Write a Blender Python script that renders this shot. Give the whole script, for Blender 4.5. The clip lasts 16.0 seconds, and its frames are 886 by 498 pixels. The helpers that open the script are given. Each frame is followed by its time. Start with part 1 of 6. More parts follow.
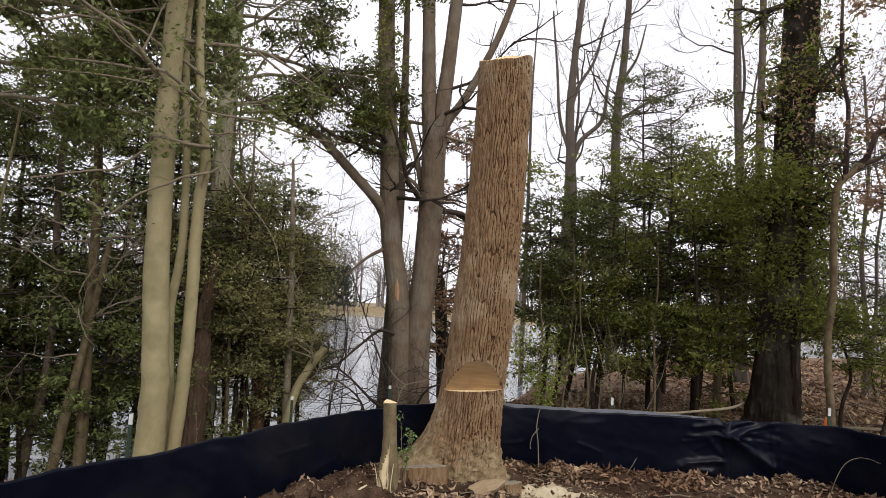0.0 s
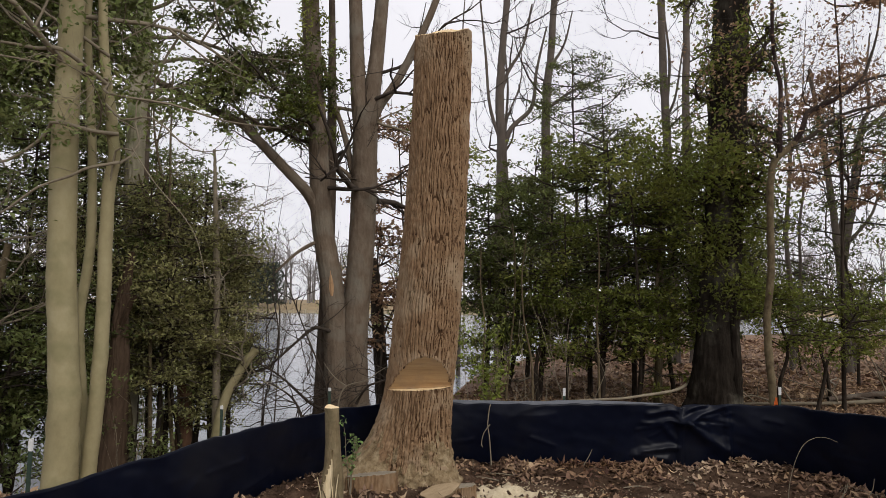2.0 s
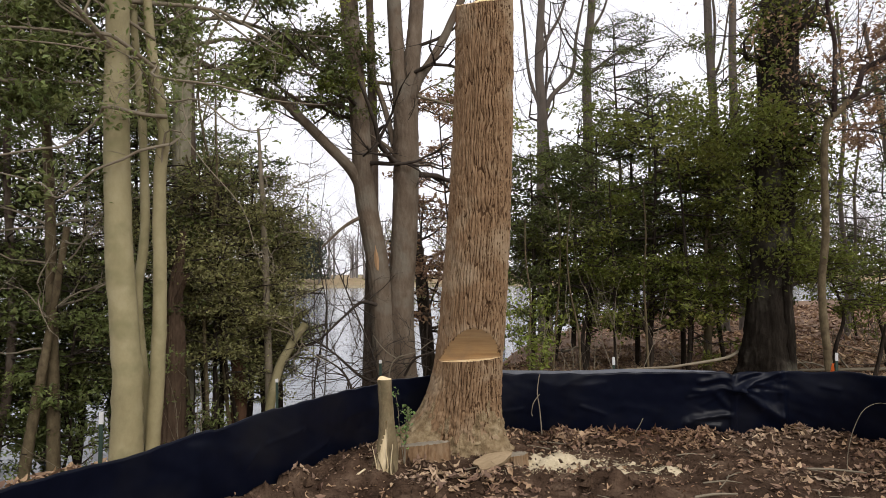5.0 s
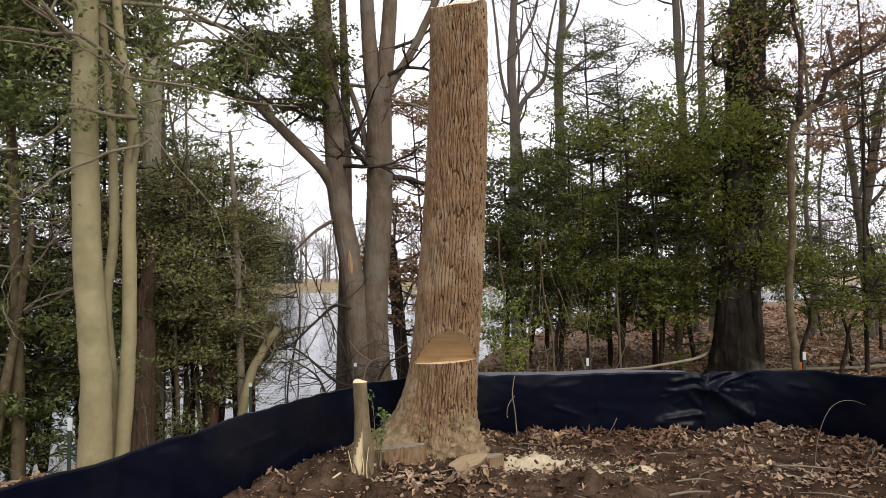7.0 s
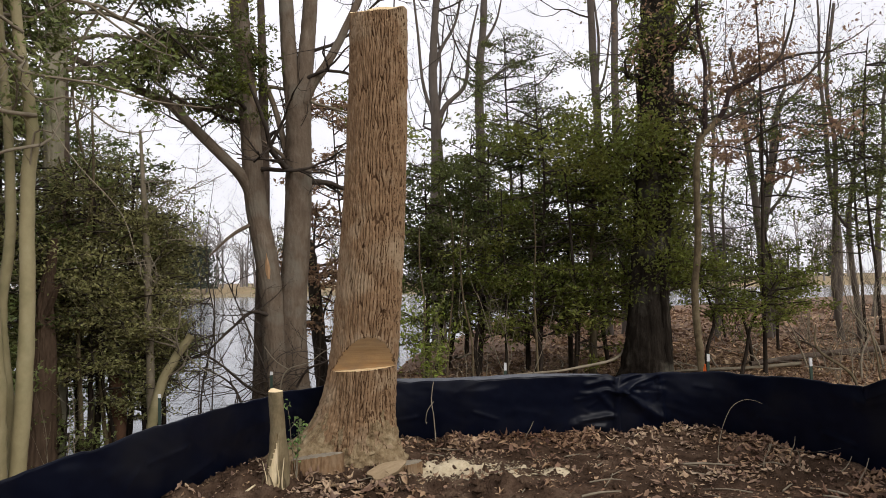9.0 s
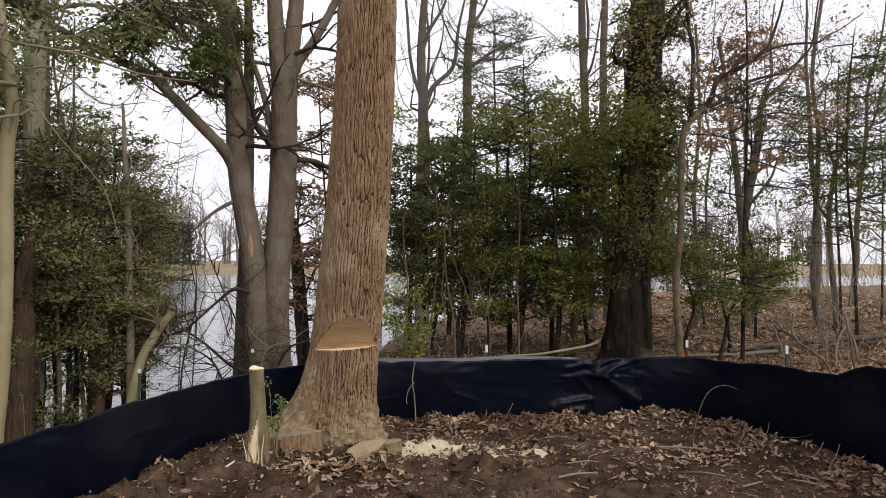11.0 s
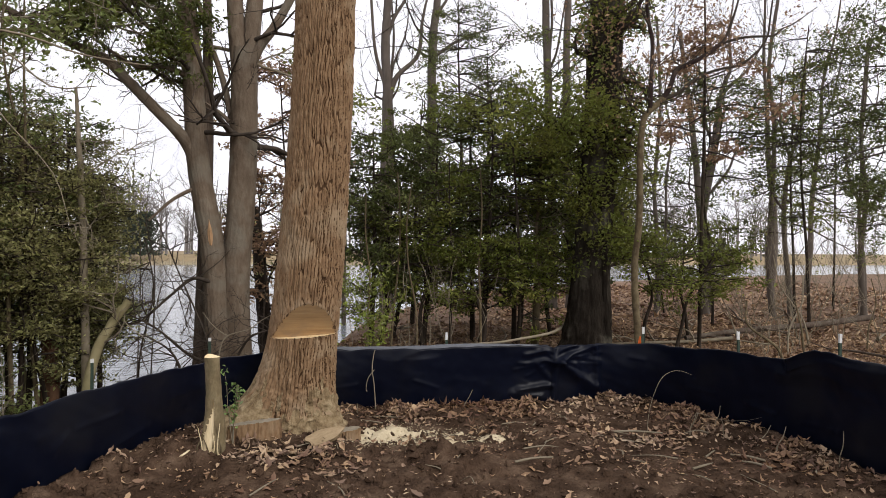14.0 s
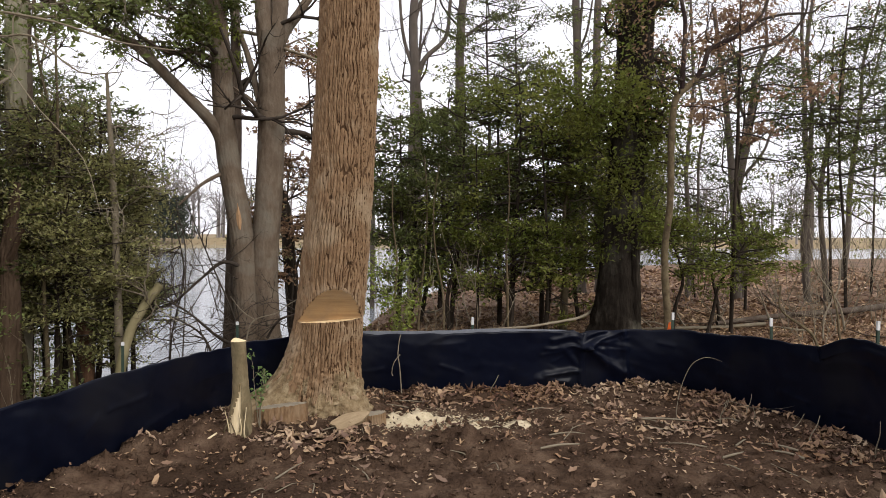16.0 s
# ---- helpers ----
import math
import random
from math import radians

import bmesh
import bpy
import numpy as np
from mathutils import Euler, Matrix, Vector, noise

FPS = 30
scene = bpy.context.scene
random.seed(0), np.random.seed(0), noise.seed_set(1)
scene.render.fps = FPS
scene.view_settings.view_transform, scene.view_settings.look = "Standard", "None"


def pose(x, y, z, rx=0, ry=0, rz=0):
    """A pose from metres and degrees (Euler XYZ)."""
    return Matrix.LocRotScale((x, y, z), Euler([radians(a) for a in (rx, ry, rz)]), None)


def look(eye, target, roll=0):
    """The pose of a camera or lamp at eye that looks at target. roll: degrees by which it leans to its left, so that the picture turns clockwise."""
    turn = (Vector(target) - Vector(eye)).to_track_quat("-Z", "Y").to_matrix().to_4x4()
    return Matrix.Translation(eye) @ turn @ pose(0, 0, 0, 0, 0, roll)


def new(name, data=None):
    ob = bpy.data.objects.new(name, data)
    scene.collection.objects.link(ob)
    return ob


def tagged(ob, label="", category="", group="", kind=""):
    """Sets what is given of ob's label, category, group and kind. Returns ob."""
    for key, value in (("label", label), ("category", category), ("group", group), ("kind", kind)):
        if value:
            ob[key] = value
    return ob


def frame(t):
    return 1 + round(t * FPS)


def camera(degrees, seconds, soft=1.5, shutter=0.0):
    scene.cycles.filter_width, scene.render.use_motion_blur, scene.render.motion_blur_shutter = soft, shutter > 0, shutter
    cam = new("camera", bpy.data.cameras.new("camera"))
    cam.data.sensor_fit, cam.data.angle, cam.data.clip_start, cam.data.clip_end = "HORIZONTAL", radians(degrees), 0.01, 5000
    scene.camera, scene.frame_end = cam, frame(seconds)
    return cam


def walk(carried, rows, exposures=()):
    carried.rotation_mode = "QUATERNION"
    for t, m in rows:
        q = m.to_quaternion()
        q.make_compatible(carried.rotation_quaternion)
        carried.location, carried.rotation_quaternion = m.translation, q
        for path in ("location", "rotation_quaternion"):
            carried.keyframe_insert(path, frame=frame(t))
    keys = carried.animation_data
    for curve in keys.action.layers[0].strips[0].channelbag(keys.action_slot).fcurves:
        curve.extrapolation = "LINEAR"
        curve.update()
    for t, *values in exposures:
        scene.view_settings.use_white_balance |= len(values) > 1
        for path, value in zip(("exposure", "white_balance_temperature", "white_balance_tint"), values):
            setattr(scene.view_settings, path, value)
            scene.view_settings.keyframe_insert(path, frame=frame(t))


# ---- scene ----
cam = camera(64.9, 16.0, soft=0.7)
PATH = [
    (0, (0.36, 1.336, 1.568), (0.226, 3.325, 1.732), 2.9),
    (0.5, (0.307, 1.534, 1.567), (0.236, 3.526, 1.73), 1.7),
    (1, (0.288, 1.695, 1.565), (0.177, 3.681, 1.768), 0.6),
    (1.5, (0.263, 1.807, 1.572), (0.209, 3.802, 1.692), 0.9),
    (2, (0.246, 1.781, 1.568), (0.312, 3.774, 1.716), 0.6),
    (2.5, (0.237, 1.77, 1.564), (0.404, 3.757, 1.717), 1.3),
    (3, (0.239, 1.793, 1.564), (0.423, 3.778, 1.728), 0.4),
    (3.5, (0.214, 1.753, 1.562), (0.239, 3.751, 1.634), 0.4),
    (3.7, (0.215, 1.764, 1.569), (0.191, 3.763, 1.629), 0.5),
    (5.8, (0.184, 1.768, 1.559), (0.134, 3.766, 1.633), -0.8),
    (6, (0.182, 1.781, 1.558), (0.141, 3.779, 1.621), -0.5),
    (6.5, (0.177, 1.765, 1.561), (0.162, 3.764, 1.627), -0.3),
    (7, (0.177, 1.768, 1.551), (0.204, 3.766, 1.63), -0.9),
    (7.5, (0.176, 1.773, 1.554), (0.271, 3.77, 1.616), -0.7),
    (8, (0.185, 1.778, 1.56), (0.362, 3.769, 1.626), -0.3),
    (8.5, (0.189, 1.772, 1.557), (0.382, 3.761, 1.632), -0.7),
    (9, (0.199, 1.77, 1.568), (0.45, 3.753, 1.656), -1.0),
    (11.5, (0.2, 1.767, 1.561), (0.502, 3.744, 1.591), 0.4),
    (12, (0.197, 1.739, 1.56), (0.507, 3.714, 1.595), 0.5),
    (12.5, (0.191, 1.738, 1.553), (0.499, 3.713, 1.592), 0.5),
    (13, (0.207, 1.721, 1.55), (0.545, 3.692, 1.586), 0.2),
    (13.5, (0.231, 1.748, 1.541), (0.598, 3.714, 1.548), 0.2),
    (14, (0.259, 1.752, 1.542), (0.65, 3.713, 1.55), 0.3),
    (14.5, (0.268, 1.712, 1.544), (0.585, 3.686, 1.58), 0.2),
    (15, (0.294, 1.75, 1.549), (0.6, 3.726, 1.577), 0.2),
    (15.5, (0.3, 1.767, 1.539), (0.612, 3.743, 1.529), 0.9),
    (16, (0.295, 1.795, 1.552), (0.605, 3.771, 1.512), 0.3),
]
walk(cam, [(t, look(eye, target, roll)) for t, eye, target, roll in PATH], exposures=[(0.0, -0.12), (0.6, -0.36), (3.7, -0.31), (5.8, 0.05), (7.8, 0.03), (8.4, -0.12), (9.2, -0.18), (11.3, -0.07), (14.5, -0.04), (16.0, 0.05)])

# ---------------------------------------------------------------- light
world = bpy.data.worlds.new("overcast_sky")
scene.world = world
world.use_nodes = True
wn, wl = world.node_tree.nodes, world.node_tree.links
wn.clear()
w_out, w_bg = wn.new("ShaderNodeOutputWorld"), wn.new("ShaderNodeBackground")
w_sky, w_hsv, w_mix = wn.new("ShaderNodeTexSky"), wn.new("ShaderNodeHueSaturation"), wn.new("ShaderNodeMix")
w_co, w_noise, w_ramp = wn.new("ShaderNodeTexCoord"), wn.new("ShaderNodeTexNoise"), wn.new("ShaderNodeValToRGB")
w_sky.sky_type, w_sky.sun_disc = "NISHITA", False
w_sky.sun_elevation, w_sky.sun_rotation = radians(38), radians(200)
w_hsv.inputs["Saturation"].default_value = 0.25
w_mix.data_type, w_mix.inputs["Factor"].default_value = "RGBA", 0.8
w_noise.inputs["Scale"].default_value, w_noise.inputs["Detail"].default_value = 1.6, 4
w_ramp.color_ramp.elements[0].position, w_ramp.color_ramp.elements[0].color = 0.3, (10.0, 9.9, 10.7, 1)
w_ramp.color_ramp.elements[1].position, w_ramp.color_ramp.elements[1].color = 0.75, (13.5, 13.2, 13.9, 1)
wl.new(w_sky.outputs["Color"], w_hsv.inputs["Color"])
wl.new(w_co.outputs["Generated"], w_noise.inputs["Vector"])
wl.new(w_noise.outputs["Fac"], w_ramp.inputs["Fac"])
wl.new(w_hsv.outputs["Color"], w_mix.inputs["A"])
wl.new(w_ramp.outputs["Color"], w_mix.inputs["B"])
wl.new(w_mix.outputs["Result"], w_bg.inputs["Color"])
w_bg.inputs["Strength"].default_value = 0.106
wl.new(w_bg.outputs["Background"], w_out.inputs["Surface"])
sun = new("sun", bpy.data.lights.new("sun", "SUN"))
sun.data.energy, sun.data.angle, sun.data.color = 2.2, radians(40), (1.0, 0.95, 0.88)
sun.matrix_world = look((12, -10, 15), (1, 8, 0))

# ---------------------------------------------------------------- materials
def material(name, colors, scale=4.0, stretch=(1, 1, 1), rough=0.85, bump=0.3, bump_scale=None, detail=6,
             island=0.0, spec=0.3, spots=None, spot_scale=3.0, metallic=0.0, bump_dist=0.01, sheen=False):
    """Procedural surface: a noise-driven ramp of colours, a larger blotch layer, fine relief."""
    m = bpy.data.materials.new(name)
    m.use_nodes = True
    n, l = m.node_tree.nodes, m.node_tree.links
    b = n["Principled BSDF"]
    co, mp = n.new("ShaderNodeTexCoord"), n.new("ShaderNodeMapping")
    mp.inputs["Scale"].default_value = stretch
    l.new(co.outputs["Object"], mp.inputs["Vector"])
    t = n.new("ShaderNodeTexNoise")
    t.inputs["Scale"].default_value, t.inputs["Detail"].default_value, t.inputs["Roughness"].default_value = scale, detail, 0.65
    l.new(mp.outputs["Vector"], t.inputs["Vector"])
    r = n.new("ShaderNodeValToRGB")
    e = r.color_ramp.elements
    while len(e) < len(colors):
        e.new(0.5)
    for i, c in enumerate(colors):
        e[i].position = 0.28 + 0.44 * i / max(1, len(colors) - 1)
        e[i].color = (*c, 1)
    l.new(t.outputs["Fac"], r.inputs["Fac"])
    col = r.outputs["Color"]
    if spots:
        s = n.new("ShaderNodeTexNoise")
        s.inputs["Scale"].default_value, s.inputs["Detail"].default_value = spot_scale, 5
        l.new(co.outputs["Object"], s.inputs["Vector"])
        sr = n.new("ShaderNodeValToRGB")
        sr.color_ramp.elements[0].position, sr.color_ramp.elements[1].position = 0.5, 0.66
        l.new(s.outputs["Fac"], sr.inputs["Fac"])
        mx = n.new("ShaderNodeMix")
        mx.data_type = "RGBA"
        l.new(sr.outputs["Color"], mx.inputs["Factor"])
        l.new(col, mx.inputs["A"])
        mx.inputs["B"].default_value = (*spots, 1)
        col = mx.outputs["Result"]
    if island:
        g, h, mr = n.new("ShaderNodeNewGeometry"), n.new("ShaderNodeHueSaturation"), n.new("ShaderNodeMapRange")
        l.new(g.outputs["Random Per Island"], mr.inputs["Value"])
        mr.inputs["To Min"].default_value, mr.inputs["To Max"].default_value = 1 - island, 1 + island
        l.new(mr.outputs["Result"], h.inputs["Value"])
        mh = n.new("ShaderNodeMapRange")
        l.new(g.outputs["Random Per Island"], mh.inputs["Value"])
        mh.inputs["To Min"].default_value, mh.inputs["To Max"].default_value = 0.485, 0.515
        l.new(mh.outputs["Result"], h.inputs["Hue"])
        l.new(col, h.inputs["Color"])
        col = h.outputs["Color"]
    l.new(col, b.inputs["Base Color"])
    b.inputs["Roughness"].default_value = rough
    b.inputs["Specular IOR Level"].default_value = spec
    b.inputs["Metallic"].default_value = metallic
    if bump:
        bt, bp = n.new("ShaderNodeTexNoise"), n.new("ShaderNodeBump")
        bt.inputs["Scale"].default_value, bt.inputs["Detail"].default_value = bump_scale or scale * 3, 6
        l.new(mp.outputs["Vector"], bt.inputs["Vector"])
        l.new(bt.outputs["Fac"], bp.inputs["Height"])
        bp.inputs["Strength"].default_value, bp.inputs["Distance"].default_value = bump, bump_dist
        l.new(bp.outputs["Normal"], b.inputs["Normal"])
    return m


def leaf_material(name, colors, rough=0.45, island=0.45, through_light=0.25, spec=0.5):
    m = material(name, colors, scale=0.9, rough=rough, bump=0, island=island, spec=spec, detail=3)
    n, l = m.node_tree.nodes, m.node_tree.links
    b = n["Principled BSDF"]
    src = b.inputs["Base Color"].links[0].from_socket
    tr, ad = n.new("ShaderNodeBsdfTranslucent"), n.new("ShaderNodeMixShader")
    l.new(src, tr.inputs["Color"])
    ad.inputs["Fac"].default_value = through_light
    l.new(b.outputs["BSDF"], ad.inputs[1])
    l.new(tr.outputs["BSDF"], ad.inputs[2])
    l.new(ad.outputs["Shader"], n["Material Output"].inputs["Surface"])
    return m


M = {}
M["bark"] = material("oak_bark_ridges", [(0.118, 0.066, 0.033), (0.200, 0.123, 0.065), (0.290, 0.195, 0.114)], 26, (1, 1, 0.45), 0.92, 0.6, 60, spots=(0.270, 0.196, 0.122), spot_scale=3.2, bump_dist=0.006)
# Crevice shade between the ridges is put into this darker colour.
M["shaded_furrow"] = material("oak_bark_furrow_shade", [(0.052, 0.029, 0.015), (0.094, 0.055, 0.030)], 20, (1, 1, 0.3), 0.95, 0.6, 60, bump_dist=0.006, spec=0.06)
M["bark_root"] = material("dusty_root_bark", [(0.105, 0.067, 0.033), (0.195, 0.138, 0.074), (0.31, 0.238, 0.140)], 17, (1, 1, 0.8), 0.95, 1.0, 70, spots=(0.30, 0.232, 0.138), spot_scale=11, bump_dist=0.012)
M["cut_face"] = material("sawn_heartwood", [(0.25, 0.155, 0.075), (0.34, 0.222, 0.112), (0.41, 0.28, 0.145)], 3, (0.6, 1, 9), 0.8, 0.25, 70, spots=(0.25, 0.175, 0.105), spot_scale=4)
M["fresh_wood"] = material("fresh_sawn_wood", [(0.62, 0.42, 0.20), (0.76, 0.58, 0.33), (0.82, 0.68, 0.44)], 12, (1, 1, 1), 0.8, 0.3, 90)
M["splinter"] = material("splintered_pale_wood", [(0.50, 0.39, 0.22), (0.72, 0.60, 0.40)], 20, (1, 1, 0.1), 0.85, 0.5, 80)
M["scar"] = material("torn_orange_wood", [(0.26, 0.145, 0.07), (0.42, 0.27, 0.15)], 20, (1, 1, 0.2), 0.85, 0.4, 60)
M["slab_wood"] = material("dull_tan_wood", [(0.24, 0.17, 0.095), (0.34, 0.255, 0.155)], 10, (1, 4, 1), 0.85, 0.4, 60)
M["grey_wood"] = material("weathered_sawn_root", [(0.22, 0.185, 0.135), (0.32, 0.275, 0.205)], 14, (1, 1, 1), 0.9, 0.4, 60)
M["beech"] = material("smooth_beech_bark", [(0.19, 0.160, 0.084), (0.265, 0.228, 0.124), (0.325, 0.285, 0.170)], 3, (1, 1, 0.7), 0.8, 0.2, 30, spots=(0.185, 0.165, 0.082), spot_scale=2.6)
M["stump_bark"] = material("tan_sapling_bark", [(0.090, 0.066, 0.034), (0.160, 0.122, 0.066), (0.235, 0.188, 0.110)], 16, (1, 1, 0.5), 0.9, 0.7, 60, spots=(0.12, 0.095, 0.05), spot_scale=8)
M["sapling_bark"] = material("olive_brown_sapling_bark", [(0.062, 0.047, 0.024), (0.108, 0.083, 0.045), (0.16, 0.127, 0.074)], 14, (1, 1, 0.5), 0.9, 0.6, 50, spots=(0.07, 0.05, 0.027), spot_scale=9)
M["grey_bark"] = material("grey_brown_bark", [(0.046, 0.031, 0.022), (0.083, 0.060, 0.044), (0.130, 0.098, 0.075)], 10, (1, 1, 0.3), 0.92, 0.8, 28, spots=(0.128, 0.107, 0.083), spot_scale=3.5, bump_dist=0.025)
M["twin_bark"] = material("mottled_grey_bark", [(0.080, 0.056, 0.038), (0.126, 0.094, 0.066), (0.175, 0.140, 0.103)], 7, (1, 1, 0.5), 0.92, 0.8, 28, spots=(0.150, 0.128, 0.098), spot_scale=2.4, bump_dist=0.015)
M["mossy_bark"] = material("mossy_grey_bark", [(0.22, 0.20, 0.14), (0.34, 0.31, 0.225)], 9, (1, 1, 0.3), 0.92, 0.7, 30, spots=(0.14, 0.16, 0.07), spot_scale=2.5, bump_dist=0.02)
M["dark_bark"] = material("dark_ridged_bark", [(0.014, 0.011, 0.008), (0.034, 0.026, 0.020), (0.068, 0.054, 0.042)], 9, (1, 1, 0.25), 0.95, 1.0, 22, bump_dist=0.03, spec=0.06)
# Canopy shade is put into the near-black base; paler blotches stand for lit bark.
M["old_bark"] = material("blotched_dark_bark", [(0.008, 0.006, 0.0045), (0.018, 0.0145, 0.011), (0.040, 0.033, 0.026)], 9, (1, 1, 0.25), 0.95, 1.0, 22, spots=(0.085, 0.078, 0.060), spot_scale=1.6, bump_dist=0.03, spec=0.06)
M["brown_bark"] = material("dark_brown_dead_bark", [(0.05, 0.033, 0.022), (0.10, 0.068, 0.046)], 9, (1, 1, 0.25), 0.95, 0.9, 25, bump_dist=0.02, spec=0.06)
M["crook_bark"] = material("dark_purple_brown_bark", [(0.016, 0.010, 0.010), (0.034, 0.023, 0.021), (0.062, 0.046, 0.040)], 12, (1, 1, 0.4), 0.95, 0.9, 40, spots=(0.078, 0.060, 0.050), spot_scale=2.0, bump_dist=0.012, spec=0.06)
M["red_bark"] = material("reddish_dead_wood", [(0.09, 0.045, 0.026), (0.15, 0.082, 0.048)], 9, (1, 1, 0.25), 0.95, 0.9, 25, bump_dist=0.02)
M["twig"] = material("pale_twig_bark", [(0.15, 0.125, 0.085), (0.25, 0.21, 0.15)], 8, rough=0.85, bump=0.2)
M["dark_twig"] = material("dark_twig_bark", [(0.032, 0.026, 0.021), (0.075, 0.060, 0.048)], 8, rough=0.9, bump=0.2, spec=0.06)
M["far_bark"] = material("far_bare_wood", [(0.17, 0.15, 0.14), (0.26, 0.235, 0.225)], 1, rough=0.95, bump=0, island=0.3)
M["holly"] = leaf_material("holly_leaf", [(0.095, 0.125, 0.037), (0.175, 0.207, 0.066), (0.262, 0.270, 0.098)], 0.5, through_light=0.45, spec=0.4)
# Darker copy of the holly leaf: crown and backlit shade put into its colour.
M["holly_dark"] = leaf_material("shaded_evergreen_leaf", [(0.050, 0.064, 0.018), (0.096, 0.112, 0.032), (0.165, 0.172, 0.054)], 0.48, through_light=0.45, spec=0.28)
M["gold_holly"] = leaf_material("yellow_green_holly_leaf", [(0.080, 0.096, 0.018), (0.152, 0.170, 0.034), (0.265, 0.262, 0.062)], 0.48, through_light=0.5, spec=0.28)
# Distance haze over the far trees is mixed into this greyed leaf colour.
M["far_leaf"] = leaf_material("far_hazed_evergreen_leaf", [(0.045, 0.058, 0.038), (0.075, 0.088, 0.058)], 0.7, 0.3)
M["olive"] = leaf_material("olive_evergreen_leaf", [(0.160, 0.160, 0.060), (0.255, 0.246, 0.098), (0.36, 0.33, 0.15)], 0.52, through_light=0.45, spec=0.4)
M["sprig"] = leaf_material("yellow_green_sprig_leaf", [(0.085, 0.11, 0.012), (0.16, 0.19, 0.026), (0.25, 0.27, 0.05)], 0.5)
M["lime"] = leaf_material("young_green_leaf", [(0.10, 0.17, 0.04), (0.19, 0.26, 0.08)], 0.5)
M["dead_leaf"] = leaf_material("dead_oak_leaf", [(0.21, 0.125, 0.075), (0.31, 0.20, 0.125), (0.40, 0.28, 0.19)], 0.8, 0.4, 0.5, 0.2)
M["far_trunk"] = material("weathered_grey_trunk", [(0.075, 0.060, 0.048), (0.13, 0.108, 0.090)], 6, (1, 1, 0.3), 0.95, 0.5, 20)
M["litter"] = leaf_material("fallen_oak_leaf", [(0.125, 0.062, 0.035), (0.25, 0.155, 0.098), (0.42, 0.315, 0.225)], 0.75, 0.6, 0.1, 0.25)
M["wet_litter"] = leaf_material("fallen_forest_leaf", [(0.135, 0.074, 0.042), (0.27, 0.172, 0.105), (0.43, 0.31, 0.205)], 0.7, 0.55, 0.1, 0.25)
M["dirt"] = material("bare_topsoil", [(0.024, 0.014, 0.009), (0.074, 0.046, 0.030), (0.145, 0.098, 0.066)], 5, rough=0.97, bump=1.0, bump_scale=45, spots=(0.036, 0.022, 0.014), spot_scale=1.1, bump_dist=0.03, spec=0.06)
M["forest_floor"] = material("leaf_covered_ground", [(0.095, 0.052, 0.030), (0.185, 0.112, 0.067), (0.28, 0.19, 0.124)], 5, rough=0.95, bump=1.0, bump_scale=14, spots=(0.11, 0.065, 0.04), spot_scale=0.6, bump_dist=0.03)
M["field"] = material("dry_winter_grass", [(0.24, 0.18, 0.10), (0.34, 0.26, 0.15)], 0.3, rough=0.95, bump=0.4, bump_scale=3)
M["sawdust"] = material("fresh_sawdust", [(0.40, 0.33, 0.21), (0.62, 0.53, 0.37)], 25, rough=0.98, bump=0.8, bump_scale=150, bump_dist=0.006)
M["fabric"] = material("black_silt_fabric", [(0.0015, 0.0023, 0.0064), (0.0028, 0.0040, 0.0103), (0.005, 0.0065, 0.0138)], 6, rough=0.3, bump=0.10, bump_scale=240, spec=0.12, spots=(0.0075, 0.0082, 0.0125), spot_scale=2.2, bump_dist=0.002)
# Grey base colour stands for sky reflected by the black fabric edge.
M["grey_fabric"] = material("fabric_sky_sheen", [(0.075, 0.08, 0.092), (0.12, 0.125, 0.14)], 8, rough=0.55, bump=0.3, bump_scale=90, bump_dist=0.004)
M["green_post"] = material("green_painted_steel", [(0.015, 0.03, 0.02), (0.03, 0.05, 0.035)], 12, rough=0.6, bump=0.2)
M["white_paint"] = material("white_post_paint", [(0.45, 0.45, 0.45), (0.60, 0.60, 0.59)], 15, rough=0.6, bump=0.2)
M["orange"] = material("orange_marking_tape", [(0.75, 0.13, 0.02), (0.85, 0.20, 0.04)], 10, rough=0.5, bump=0.1)
M["bulkhead"] = material("weathered_timber", [(0.30, 0.24, 0.15), (0.42, 0.35, 0.24)], 2, (1, 1, 1), 0.9, 0.3)

m = bpy.data.materials.new("pond_water")
m.use_nodes = True
n, l = m.node_tree.nodes, m.node_tree.links
b = n["Principled BSDF"]
b.inputs["Base Color"].default_value = (0.22, 0.24, 0.26, 1)
b.inputs["Roughness"].default_value, b.inputs["IOR"].default_value = 0.12, 1.33
co, mp, tx, bp = n.new("ShaderNodeTexCoord"), n.new("ShaderNodeMapping"), n.new("ShaderNodeTexNoise"), n.new("ShaderNodeBump")
mp.inputs["Scale"].default_value = (0.6, 1.6, 1)
tx.inputs["Scale"].default_value, tx.inputs["Detail"].default_value = 2.2, 6
l.new(co.outputs["Object"], mp.inputs["Vector"])
l.new(mp.outputs["Vector"], tx.inputs["Vector"])
l.new(tx.outputs["Fac"], bp.inputs["Height"])
bp.inputs["Strength"].default_value, bp.inputs["Distance"].default_value = 0.5, 0.05
l.new(bp.outputs["Normal"], b.inputs["Normal"])
M["water"] = m

